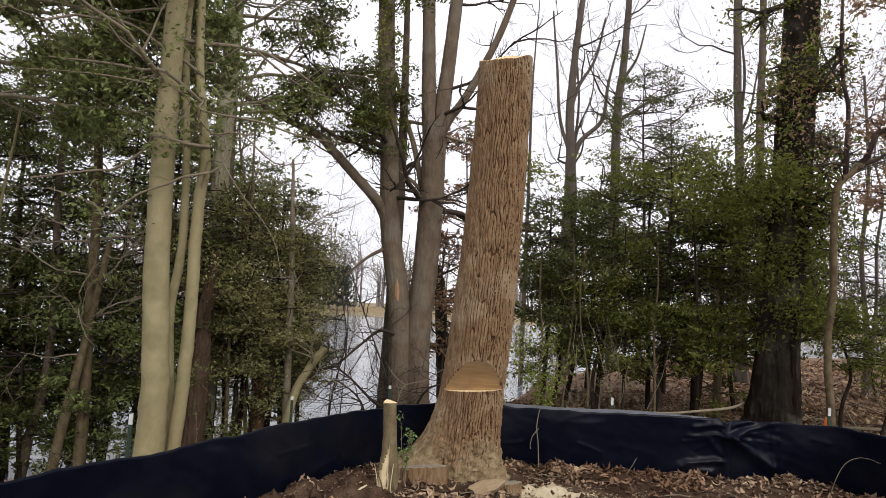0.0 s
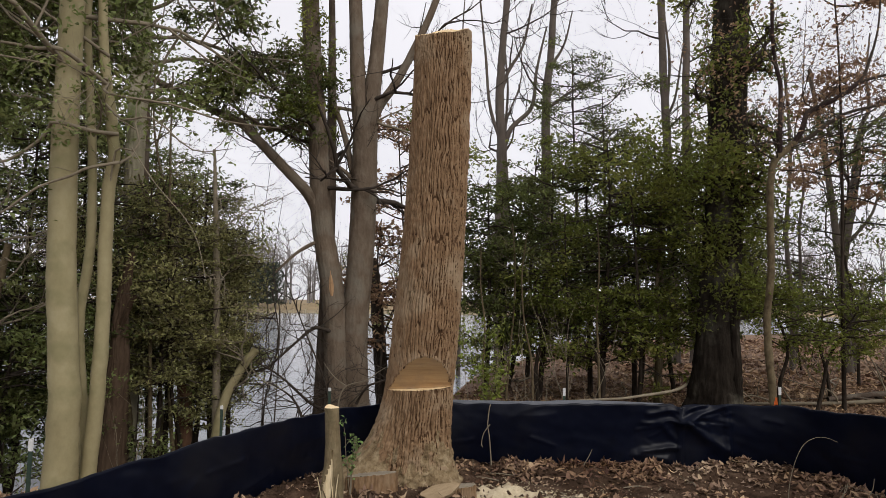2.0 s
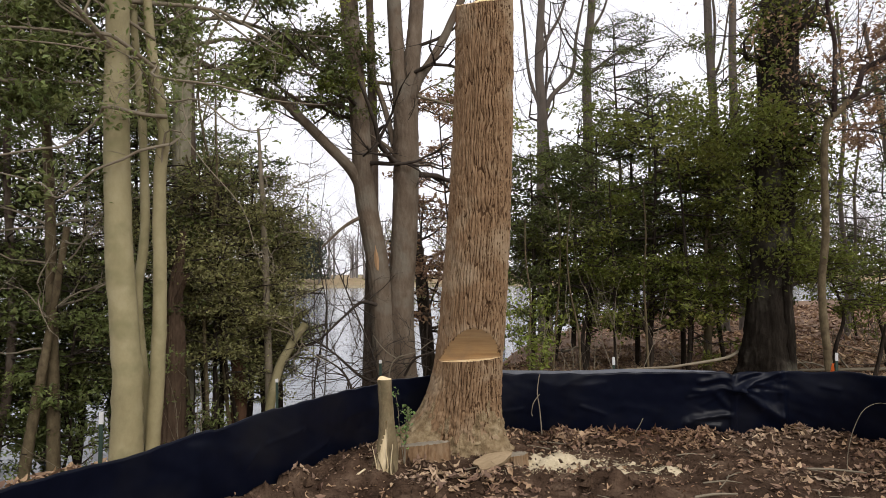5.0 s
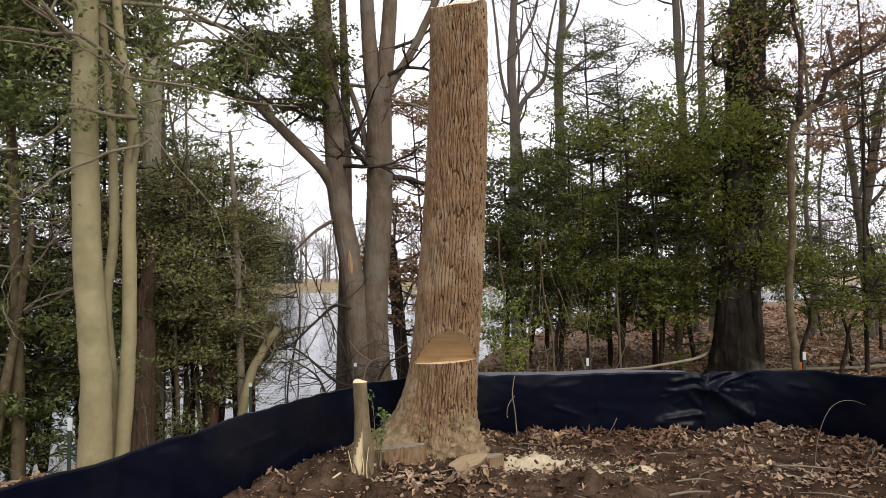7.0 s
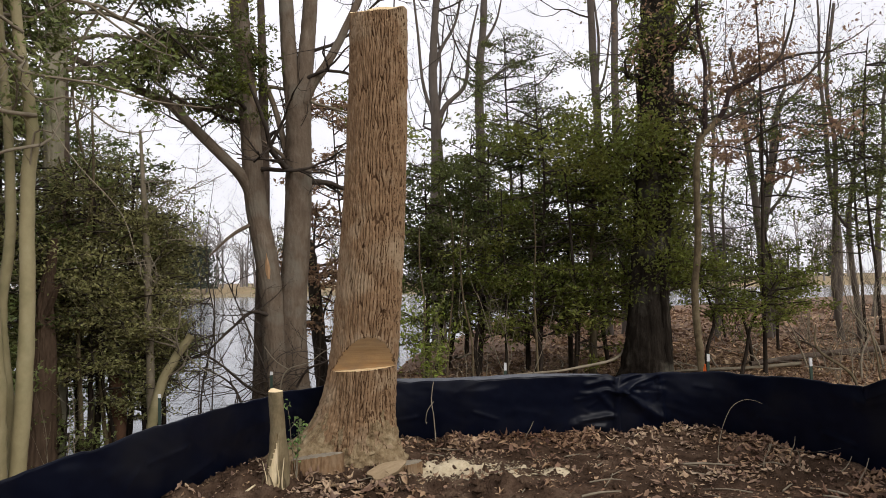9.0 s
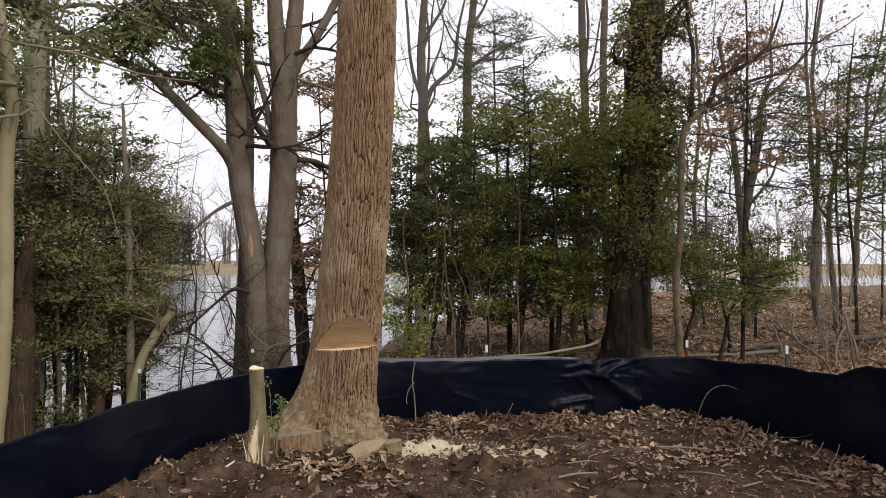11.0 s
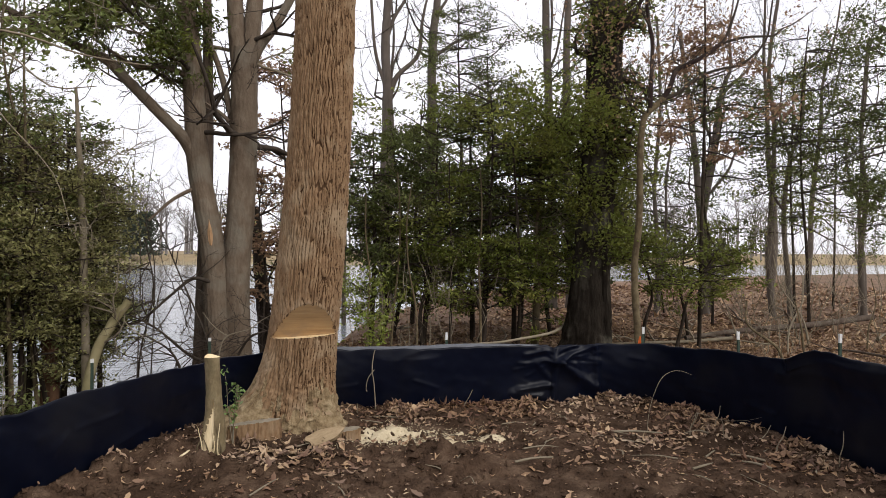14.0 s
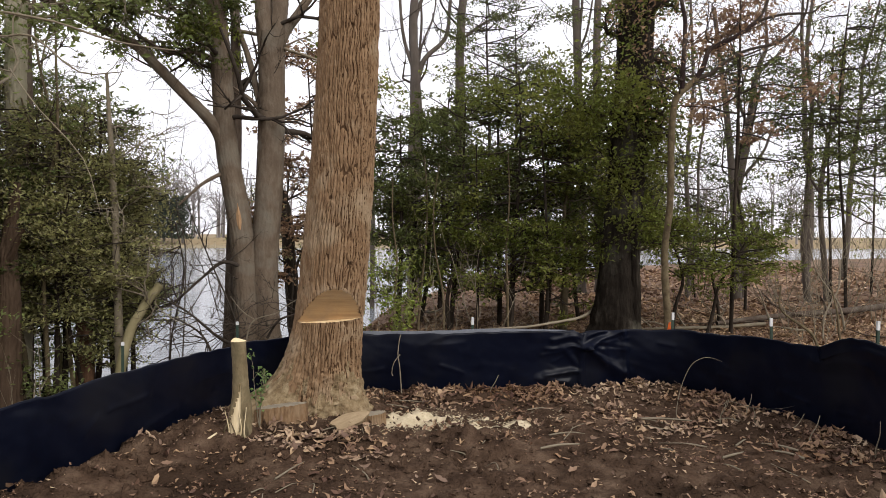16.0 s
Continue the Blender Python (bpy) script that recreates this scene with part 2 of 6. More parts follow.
# ---------------------------------------------------------------- mesh helpers
def grid_noise(x, y, seed=0, period=None):
    """Smooth value noise on a lattice, in -1..1."""
    def h(i, j):
        i = np.mod(i, period) if period else i
        v = np.sin(i * 127.1 + j * 311.7 + seed * 74.7) * 43758.5453
        return (v - np.floor(v)) * 2 - 1
    i, j = np.floor(x), np.floor(y)
    u, v = x - i, y - j
    u, v = u * u * (3 - 2 * u), v * v * (3 - 2 * v)
    return (h(i, j) * (1 - u) + h(i + 1, j) * u) * (1 - v) + (h(i, j + 1) * (1 - u) + h(i + 1, j + 1) * u) * v


def fbm(x, y, seed=0, octaves=4):
    total, amp = 0.0, 1.0
    for k in range(octaves):
        total = total + amp * grid_noise(x * 2 ** k, y * 2 ** k, seed + k * 7)
        amp *= 0.5
    return total


def fbm_ring(T, z, seed, freq):
    """Noise on a cylinder without a seam; freq: waves round it."""
    total, amp = 0.0, 1.0
    for k in range(3):
        total = total + amp * grid_noise(T / (2 * math.pi) * freq * 2 ** k, z * 2 ** k, seed + 9 * k, freq * 2 ** k)
        amp *= 0.5
    return total


def plates(T, z, cols, tall, seed):
    """Distance to the joints between long interlocking bark plates, about 0 to 0.7."""
    def h(i, j, k):
        v = np.sin(np.mod(i, cols) * 127.1 + j * 311.7 + (seed + k) * 74.7) * 43758.5453
        return v - np.floor(v)
    u, v = T / (2 * math.pi) * cols, z / tall
    f1, f2 = np.full(u.shape, 9.0), np.full(u.shape, 9.0)
    for a in (-1, 0, 1):
        for c in (-1, 0, 1):
            i, j = np.floor(u) + a, np.floor(v) + c
            d = np.hypot(u - i - 0.5 - 0.8 * (h(i, j, 0) - 0.5), 0.75 * (v - j - 0.5 - 0.9 * (h(i, j, 5) - 0.5)))
            f2 = np.minimum(f2, np.maximum(f1, d))
            f1 = np.minimum(f1, d)
    return f2 - f1


def mesh(name, verts, faces, mat, smooth=True, index=None):
    """A mesh from arrays; faces: one array (n, k) or a list of such."""
    me = bpy.data.meshes.new(name)
    verts = np.asarray(verts, dtype=np.float32).reshape(-1, 3)
    groups = [np.asarray(f, dtype=np.int32) for f in (faces if isinstance(faces, list) else [faces]) if len(f)]
    me.vertices.add(len(verts))
    me.vertices.foreach_set("co", verts.ravel())
    loops = np.concatenate([g.ravel() for g in groups])
    sizes = np.concatenate([np.full(len(g), g.shape[1], dtype=np.int32) for g in groups])
    me.loops.add(len(loops))
    me.loops.foreach_set("vertex_index", loops)
    me.polygons.add(len(sizes))
    me.polygons.foreach_set("loop_start", np.concatenate([[0], np.cumsum(sizes)[:-1]]).astype(np.int32))
    for one in (mat if isinstance(mat, (list, tuple)) else [mat]):
        me.materials.append(M[one])
    if index is not None:
        me.polygons.foreach_set("material_index", np.asarray(index, dtype=np.int32))
    me.polygons.foreach_set("use_smooth", np.full(len(sizes), smooth))
    me.update(calc_edges=True)
    me.validate()
    return me


def part(name, me, parent=None, label="", kind=""):
    ob = new(name, me)
    ob.parent = parent
    return tagged(ob, label, kind=kind)


def empty(name, place, label, category, group="", kind=""):
    ob = new(name)
    ob.location = place
    ob.empty_display_size = 0.1
    return tagged(ob, label, category, group, kind)


def bm_mesh(name, bm, mat, smooth=False):
    me = bpy.data.meshes.new(name)
    bm.to_mesh(me)
    bm.free()
    for one in (mat if isinstance(mat, (list, tuple)) else [mat]):
        me.materials.append(M[one])
    for p in me.polygons:
        p.use_smooth = smooth
    return me


def spline(pts, steps=6):
    """Catmull-Rom through the points."""
    p = np.asarray(pts, dtype=float)
    if len(p) < 3:
        return np.array([p[0] + (p[-1] - p[0]) * k / steps for k in range(steps + 1)])
    q = np.vstack([2 * p[0] - p[1], p, 2 * p[-1] - p[-2]])
    out = []
    for i in range(1, len(q) - 2):
        for k in range(steps):
            t = k / steps
            out.append(0.5 * (2 * q[i] + (q[i + 1] - q[i - 1]) * t + (2 * q[i - 1] - 5 * q[i] + 4 * q[i + 1] - q[i + 2]) * t * t
                              + (3 * q[i] - q[i - 1] - 3 * q[i + 1] + q[i + 2]) * t ** 3))
    out.append(p[-1])
    return np.array(out)


class Tubes:
    """Gathers tapered tubes into one mesh."""
    def __init__(self):
        self.v, self.f, self.n = [], [], 0

    def add(self, pts, radii, sides=5, rough=0.0, flare=0.0, seed=0, ridges=None):
        pts = np.asarray(pts, dtype=float)
        radii = np.broadcast_to(np.asarray(radii, dtype=float), (len(pts),))
        d = np.gradient(pts, axis=0)
        d /= np.linalg.norm(d, axis=1, keepdims=True) + 1e-9
        ref = np.zeros(3)
        ref[int(np.argmin(np.abs(d).mean(0)))] = 1.0
        a = np.cross(d, ref)
        a /= np.linalg.norm(a, axis=1, keepdims=True) + 1e-9
        c = np.cross(d, a)
        th = np.arange(sides) * 2 * np.pi / sides
        r = radii[:, None] * np.ones((1, sides))
        if rough:
            i, j = np.meshgrid(np.arange(len(pts)), np.arange(sides), indexing="ij")
            r = r * (1 + rough * grid_noise(i * 0.7 + seed, np.cos(th)[None, :] * 2 + j * 0.31 + seed * 3, seed))
        if ridges:
            count, deep = ridges
            run = np.concatenate([[0], np.cumsum(np.linalg.norm(np.diff(pts, axis=0), axis=1))])[:, None]
            tt = np.broadcast_to(th[None, :], r.shape)
            rr = np.broadcast_to(run, r.shape)
            ph = count * tt / 2 + 1.6 * fbm_ring(tt, rr * 2.5, seed, 10) + 0.9 * fbm_ring(tt, rr * 7, seed + 5, 24)
            r = r + deep * (0.6 - np.abs(np.cos(ph)) ** 3) + deep * 0.5 * fbm_ring(tt, rr * 12, seed + 9, 20)
        if flare:
            z = pts[:, 2] - pts[0, 2]
            r = r * (1 + flare * np.exp(-z / (radii[0] * 1.6))[:, None] * (1 + 0.45 * np.cos(th * 3 + seed))[None, :])
        v = pts[:, None, :] + r[:, :, None] * (np.cos(th)[None, :, None] * a[:, None, :] + np.sin(th)[None, :, None] * c[:, None, :])
        k = len(pts)
        i, j = np.meshgrid(np.arange(k - 1), np.arange(sides), indexing="ij")
        jn = (j + 1) % sides
        f = np.stack([i * sides + j, i * sides + jn, (i + 1) * sides + jn, (i + 1) * sides + j], -1).reshape(-1, 4) + self.n
        self.v.append(v.reshape(-1, 3))
        self.f.append(f)
        self.n += k * sides
        return self

    def mesh(self, name, mat):
        return mesh(name, np.concatenate(self.v), np.concatenate(self.f), mat)


def unit(v):
    return v / (np.linalg.norm(v, axis=-1, keepdims=True) + 1e-9)


def leaves(name, places, size, mat, rng, droop=0.3, width=0.5, flat=0.5):
    """Folded leaves at the places: each its own island of two faces."""
    n = len(places)
    d = unit(rng.normal(size=(n, 3)) * [1, 1, 0.6] + [0, 0, -droop])
    up = unit(rng.normal(size=(n, 3)) * (1 - flat) + np.array([0, 0, 1.0]) * flat)
    side = unit(np.cross(d, up))
    up = np.cross(side, d)
    s = size * rng.uniform(0.6, 1.25, size=(n, 1))
    w = width * s * 0.5
    base, tip = places - d * s * 0.5, places + d * s * 0.5 - up * s * 0.12
    left = places + side * w + up * s * 0.12 - d * s * 0.05
    right = places - side * w + up * s * 0.12 - d * s * 0.05
    v = np.stack([base, left, tip, right], 1).reshape(-1, 3)
    k = np.arange(n)[:, None] * 4
    f = np.concatenate([k + [0, 2, 1], k + [0, 3, 2]])
    return mesh(name, v, f, mat, smooth=False)


def grow(t, rng, start, way, length, radius, level, tips, kids=4, spread=0.8, rise=0.1, wobble=0.22, sides=5, seg=5, shrink=0.62, level_out=1.0):
    """A crooked limb with side limbs; tips gathers places for leaves."""
    pts, d = [np.array(start, dtype=float)], unit(np.array(way, dtype=float))
    for k in range(seg):
        d = unit(d + rng.normal(size=3) * wobble + np.array([0, 0, rise]))
        pts.append(pts[-1] + d * length / seg)
    pts = np.array(pts)
    t.add(pts, np.linspace(radius, radius * 0.35, len(pts)), max(3, sides))
    if level <= 1:
        tips.extend(pts[2:])
    if level > 0:
        for k in range(kids):
            f = rng.uniform(0.25, 1.0) * seg
            i = min(seg - 1, int(f))
            p = pts[i] + (pts[i + 1] - pts[i]) * (f - i)
            axis = unit(pts[i + 1] - pts[i])
            w = unit((axis * 0.75 + unit(rng.normal(size=3)) * spread) * np.array([1, 1, level_out]))
            grow(t, rng, p, w, length * shrink * rng.uniform(0.7, 1.1), radius * 0.5, level - 1, tips, kids, spread, rise, wobble, sides - 1, max(3, seg - 1), shrink, level_out)

# ---------------------------------------------------------------- ground, water and distance
SHORE = np.array([(-90, -30), (-30, -6), (-6.6, 4.4), (-4.75, 8.9), (-3.6, 11.9), (-1.8, 14.4), (-0.2, 16.5), (1.0, 21), (4.5, 31), (16, 41), (32, 50), (60, 58), (200, 70)], dtype=float)
WATER = -1.32


def shore_distance(x, y):
    """Distance to the near shore: positive on land."""
    best = np.full(np.shape(x), 1e9)
    sign = np.ones(np.shape(x))
    for (ax, ay), (bx, by) in zip(SHORE[:-1], SHORE[1:]):
        dx, dy = bx - ax, by - ay
        k = np.clip(((x - ax) * dx + (y - ay) * dy) / (dx * dx + dy * dy), 0, 1)
        ex, ey = x - (ax + k * dx), y - (ay + k * dy)
        dist = np.hypot(ex, ey)
        s = np.where(dx * (y - ay) - dy * (x - ax) < 0, 1.0, -1.0)
        sign = np.where(dist < best, s, sign)
        best = np.minimum(best, dist)
    return best * sign


FENCE = [(-2.55, 1.5), (-2.45, 3.0), (-2.1, 4.55), (-1.75, 5.4), (-1.46, 6.1), (-1.0, 7.1), (-0.5, 7.95), (-0.05, 8.35), (0.6, 8.5), (1.5, 8.42), (2.6, 8.45),
         (3.3, 8.42), (3.72, 8.1), (3.95, 7.4), (4.12, 6.6), (4.1, 5.9), (4.05, 5.0), (4.0, 3.2), (3.9, 1.5)]
FENCE_LINE = spline([(x, y, 0) for x, y in FENCE], 12)[:, :2]


def fence_gap(x, y):
    best = np.full(np.shape(x), 1e9)
    for px, py in FENCE_LINE[::3]:
        best = np.minimum(best, np.hypot(x - px, y - py))
    return best


def inside_fence(x, y):
    inside = np.zeros(np.shape(x), dtype=bool)
    q = np.vstack([FENCE_LINE, FENCE_LINE[:1]])
    for (ax, ay), (bx, by) in zip(q[:-1], q[1:]):
        if ay != by:
            hit = ((ay > y) != (by > y)) & (x < (bx - ax) * (y - ay) / (by - ay) + ax)
            inside ^= hit
    return inside | ((y < 1.6) & (((x - 0.68) / 3.22) ** 2 + ((y - 1.6) / 4.5) ** 2 < 1 + 0.12 * grid_noise(x * 0.9, y * 0.9, 12)))


def ground_height(x, y):
    x, y = np.asarray(x, dtype=float), np.asarray(y, dtype=float)
    d = shore_distance(x, y) + 0.5 * grid_noise(x * 0.5, y * 0.5, 3)
    bank = np.clip(d / 2.6, -1, 1)
    z = np.where(bank > 0, WATER + 0.02 + (-WATER - 0.12) * (1 - (1 - bank) ** 2), WATER + bank * 1.2)
    z = z + 0.10 * grid_noise(x * 0.25, y * 0.25, 8) * np.clip(d / 6, 0, 1) * np.clip((y - 9) / 5, 0, 1)
    far = np.clip((np.hypot(x * 0.25, y) - 152 + 4 * grid_noise(x * 0.02, y * 0.0, 5)) / 14, 0, 1)
    z = np.where(y > 100, np.maximum(z, WATER - 1.2 + 3.2 * far), z)
    inside = inside_fence(x, y)
    gap = fence_gap(x, y)
    zi = 0.016 * fbm(x * 2.5, y * 2.5, 11, 4) + 0.030 * fbm(x * 7, y * 7, 21, 4)
    clod = np.clip(grid_noise(x * 14, y * 14, 31) - 0.25, 0, 1) * 0.035 * np.clip(grid_noise(x * 1.7, y * 1.7, 5) + 0.7, 0, 1)
    zi = zi + clod
    zi = zi + 0.10 * np.exp(-(gap / 0.35) ** 2) * np.where(x < 0, 1.0, 0.6)
    zi = zi + 0.10 * np.exp(-(((x - 1.35) / 0.36) ** 2 + ((y - 6.75) / 0.3) ** 2)) * (1 + 0.9 * fbm(x * 8, y * 8, 41, 3))
    zi = zi + 0.09 * np.exp(-(((x + 0.5) / 0.4) ** 2 + ((y - 7.05) / 0.4) ** 2)) * (1 + 0.8 * fbm(x * 9, y * 9, 47, 3))
    zi = zi + 0.05 * np.exp(-((x - 0.25) ** 2 + (y - 7.9) ** 2) / 0.5)
    return np.where(inside, zi, z * np.clip(gap / 2.0, 0, 1) + (1 - np.clip(gap / 2.0, 0, 1)) * np.minimum(z, 0.02))


def axis_steps(lo, a, b, hi, fine, grow_by):
    mid = list(np.arange(a, b + 1e-6, fine))
    s, v = fine, a
    while v > lo:
        s *= grow_by
        v -= s
        mid.insert(0, v)
    s, v = fine, b
    while v < hi:
        s *= grow_by
        v += s
        mid.append(v)
    return np.array(mid)


gx = axis_steps(-900, -2.5, 4.2, 900, 0.038, 1.07)
gy = axis_steps(-300, 5.1, 8.7, 1500, 0.038, 1.055)
X, Y = np.meshgrid(gx, gy, indexing="ij")
Zg = ground_height(X, Y)
nx, ny = X.shape
i, j = np.meshgrid(np.arange(nx - 1), np.arange(ny - 1), indexing="ij")
quads = np.stack([i * ny + j, (i + 1) * ny + j, (i + 1) * ny + j + 1, i * ny + j + 1], -1).reshape(-1, 4)
cx, cy = X[:-1, :-1].ravel(), Y[:-1, :-1].ravel()
slot = np.where(inside_fence(cx, cy), 0, np.where(cy > 100, 2, 1))
ground = part("ground", mesh("ground", np.stack([X, Y, Zg], -1).reshape(-1, 3), quads, ["dirt", "forest_floor", "field"], True, slot))
tagged(ground, "bare dark topsoil giving way to leaf-covered forest floor", "ground", kind="structure")

wv = [(-600, -60, WATER), (600, -60, WATER), (600, 260, WATER), (-600, 260, WATER)]
tagged(part("water", mesh("water", wv, np.array([[0, 1, 2, 3]]), "water", False)), "calm grey pond reflecting the overcast sky", "water", kind="structure")

# timber bulkhead on the far shore
bulk = empty("bulkhead", (0, 0, 0), "low weathered timber bulkhead along the far shore", "retaining wall", kind="structure")
rng = np.random.default_rng(5)
for k in range(60):
    bx = -75 + k * 2.5
    bm = bmesh.new()
    bmesh.ops.create_cube(bm, size=1, matrix=Matrix.Translation((bx, 150.5, WATER + 0.25)) @ Matrix.Diagonal((2.46, 0.3, 0.75, 1)))
    part("bulkhead_board", bm_mesh("bulkhead_board", bm, "bulkhead"), bulk)
    bm = bmesh.new()
    bmesh.ops.create_cone(bm, cap_ends=True, segments=8, radius1=0.16, radius2=0.15, depth=1.2, matrix=Matrix.Translation((bx + 1.25, 150.2, WATER + 0.45)))
    part("pile", bm_mesh("pile", bm, "bulkhead"), bulk)

# ---------------------------------------------------------------- the felled-to-be trunk
def hero_trunk():
    base = np.array([0.17, 7.92, 0.0])
    stump = empty("tree_trunk", base, "tall limbless oak trunk with a sawn felling notch on flared roots", "tree trunk")
    NA = 380
    height = 4.0
    zc, H, c0 = 0.825, 0.262, 0.10
    zs = np.concatenate([np.arange(-0.08, zc - 1e-4, 0.0070), [zc - 0.0015, zc + 0.0015], np.arange(zc + 0.006, height, 0.0080), [height]])
    half = np.linspace(0, math.radians(104), NA // 2 - 44)
    rest = np.linspace(math.radians(104), math.pi, 46)[1:-1]
    side = np.concatenate([half, rest])
    th = np.concatenate([side, 2 * math.pi - side[1:][::-1]])      # finer where bark faces the camera
    NA = len(th)
    T, Zz = np.meshgrid(th, zs)
    fx, fy = np.sin(T), -np.cos(T)                      # T = 0 faces the camera side
    z0 = np.clip(Zz, 0, None)
    r = 0.296 - 0.0115 * z0 + 0.006 * np.sin(z0 * 1.3)
    fl = np.exp(-z0 / 0.20)
    lobes = 0.62 * np.exp(-((fx + 0.97) / 0.28) ** 2) * np.where(fy < 0.4, 1, 0.5) + 0.15 * np.exp(-((fx - 0.75) / 0.4) ** 2) + 0.04 * np.cos(T * 5 + 0.7)
    r = r + fl * (0.085 + lobes) + 0.006 * np.sin(3 * T + 1.1) + 0.006 * np.sin(2 * T + z0)
    # interlaced bark plates: long wavering ridges, broken and rejoined
    swirl = np.exp(-(((fx - 0.1) / 0.6) ** 2 + ((z0 - 2.98) / 0.22) ** 2)) * np.where(fy < 0, 1, 0)
    Tw = T + 0.050 * fbm_ring(T, z0 * 1.6, 3, 8) + 0.020 * fbm_ring(T, z0 * 8.0, 13, 24) + 0.010 * fbm_ring(T, z0 * 26.0, 14, 50) + 0.045 * swirl * np.sin((z0 - 2.95) * 15)
    knots = np.zeros_like(z0)
    for kx, kz in ((0.21, 2.09), (-0.30, 1.855), (0.42, 1.30), (0.1, 3.30)):
        near = np.exp(-(((fx - kx) / 0.14) ** 2 + ((z0 - kz) / 0.045) ** 2)) * (fy < 0)
        Tw = Tw + 0.10 * near * np.sign(fx - kx) * np.clip(np.abs(fx - kx) / 0.05, 0, 1)
        knots = knots + near * np.clip(1.4 * np.exp(-(((fx - kx) / 0.06) ** 2 + ((z0 - kz) / 0.02) ** 2)), 0, 1)
    zw = z0 * 1.0 + 0.06 * fbm_ring(T, z0 * 3, 19, 18)
    gap1 = plates(Tw, zw, 64, 0.40, 2)
    gap2 = plates(Tw + 0.07, zw + 3.1, 84, 0.11, 6)
    ridge = np.clip(gap1 / 0.26, 0, 1) ** 0.8 * (0.74 + 0.26 * np.clip(gap2 / 0.24, 0, 1))
    ridge = np.clip(ridge - 0.9 * knots, 0, 1)
    breaks = np.clip(fbm_ring(T, z0 * 9, 23, 30), -1, 1)
    calm = np.exp(-(((Zz - zc - H * np.sqrt(np.clip(1 - (fx / 0.95) ** 2, 0, 1))) / 0.07) ** 2)) * (fy < 0)
    depth = 0.026 * np.clip(z0 / 0.5 - 0.1, 0.15, 1) * (1 - 0.65 * calm)
    crack = np.clip(fbm_ring(T, z0 * 10, 73, 40) - 0.85 + 0.75 * np.exp(-z0 / 0.3), 0, 1)
    ridge = np.clip(ridge - 0.9 * crack, 0, 1)
    bark = depth * (ridge - 0.6) + 0.0032 * breaks * (1 - 0.7 * calm) + 0.0026 * fbm_ring(T, z0 * 22, 33, 90)
    crumb = np.exp(-z0 / 0.30) * (0.026 * fbm_ring(T, z0 * 15, 43, 28) + 0.016 * fbm_ring(T, z0 * 40, 44, 84))
    r = r + bark + crumb
    # felling notch: flat lower cut, sloping upper cut
    cz = c0 + (Zz - zc) * (0.29 - c0) / H
    cosf = -fy
    lim = np.where((Zz > zc) & (Zz < zc + H + 0.05) & (cosf > 0.05), cz / np.maximum(cosf, 0.05), 9.0)
    cut = lim < r
    r = np.where(cut, lim + 0.0012 * fbm_ring(T, z0 * 60, 53, 5), r)
    lean = np.stack([(0.124 - 0.0142 * Zz) * Zz, 0.012 * Zz, np.zeros_like(Zz)], -1)
    x, y = r * fx, r * fy
    zz = Zz + 0.06 * x * np.exp(-((Zz - zc) / 0.35) ** 2)
    floor_row = np.abs(Zz - zc - 0.0015) < 1e-5
    zz = np.where(floor_row & cut, zz - 0.010, zz)
    top = zs[-1]
    drop = 0.085 * np.clip(-fy, 0, 1) ** 0.7 * np.clip(1.15 - 1.1 * np.clip(fx, 0, 1) ** 2, 0, 1) + 0.045 * np.clip(fy, 0, 1) ** 0.5
    zz = np.where(Zz > top - 0.25, zz + ((Zz - top + 0.25) / 0.25) * (0.02 * fx - drop), zz)
    V = np.stack([x, y, zz], -1) + lean
    K = len(zs)
    i, j = np.meshgrid(np.arange(K - 1), np.arange(NA), indexing="ij")
    jn = (j + 1) % NA
    Q = np.stack([i * NA + j, i * NA + jn, (i + 1) * NA + jn, (i + 1) * NA + j], -1)
    k1 = int(np.searchsorted(zs, zc - 0.001))
    face = cut[1:] & np.roll(cut[1:], -1, axis=1)
    face[:k1 - 1] = False
    flat_row = np.zeros_like(face)
    flat_row[k1 - 1] = True
    isflat = face & flat_row
    isface = face & ~flat_row
    low = (zs[:-1] < 0.33)[:, None] & np.ones_like(face)
    flatV = V.reshape(-1, 3)
    # faces deep between ridges take the colour with furrow shade painted in
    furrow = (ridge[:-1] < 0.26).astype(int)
    def take(mask, name, mat, label=""):
        q = Q[mask]
        used, inv = np.unique(q.ravel(), return_inverse=True)
        two = isinstance(mat, list)
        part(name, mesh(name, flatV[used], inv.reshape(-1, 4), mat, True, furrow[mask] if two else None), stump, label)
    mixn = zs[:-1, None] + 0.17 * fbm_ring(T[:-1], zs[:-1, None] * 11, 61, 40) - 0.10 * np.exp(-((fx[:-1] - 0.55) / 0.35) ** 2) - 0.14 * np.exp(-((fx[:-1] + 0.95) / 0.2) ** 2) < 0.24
    take(~isflat & ~isface & ~mixn, "bark", ["bark", "shaded_furrow"])
    take(~isflat & ~isface & mixn, "root_flare", "bark_root", "sawdust-dusted flared roots")
    take(isface, "notch_face", "cut_face", "brown sawn notch face with curved grain")
    take(isflat, "notch_floor", "fresh_wood", "pale sawn notch floor")
    # sawn top
    ring = V[-1]
    flat = ring.copy()
    flat[:, 2] = top - 0.035 + 0.035 * np.sin(th)
    mid = flat.mean(0)
    rows = [ring, mid + (ring - mid) * [0.97, 0.97, 1] + [0, 0, 0.003], mid + (flat - mid) * 0.62, mid + (flat - mid) * 0.25]
    tv = np.concatenate(rows + [[mid]])
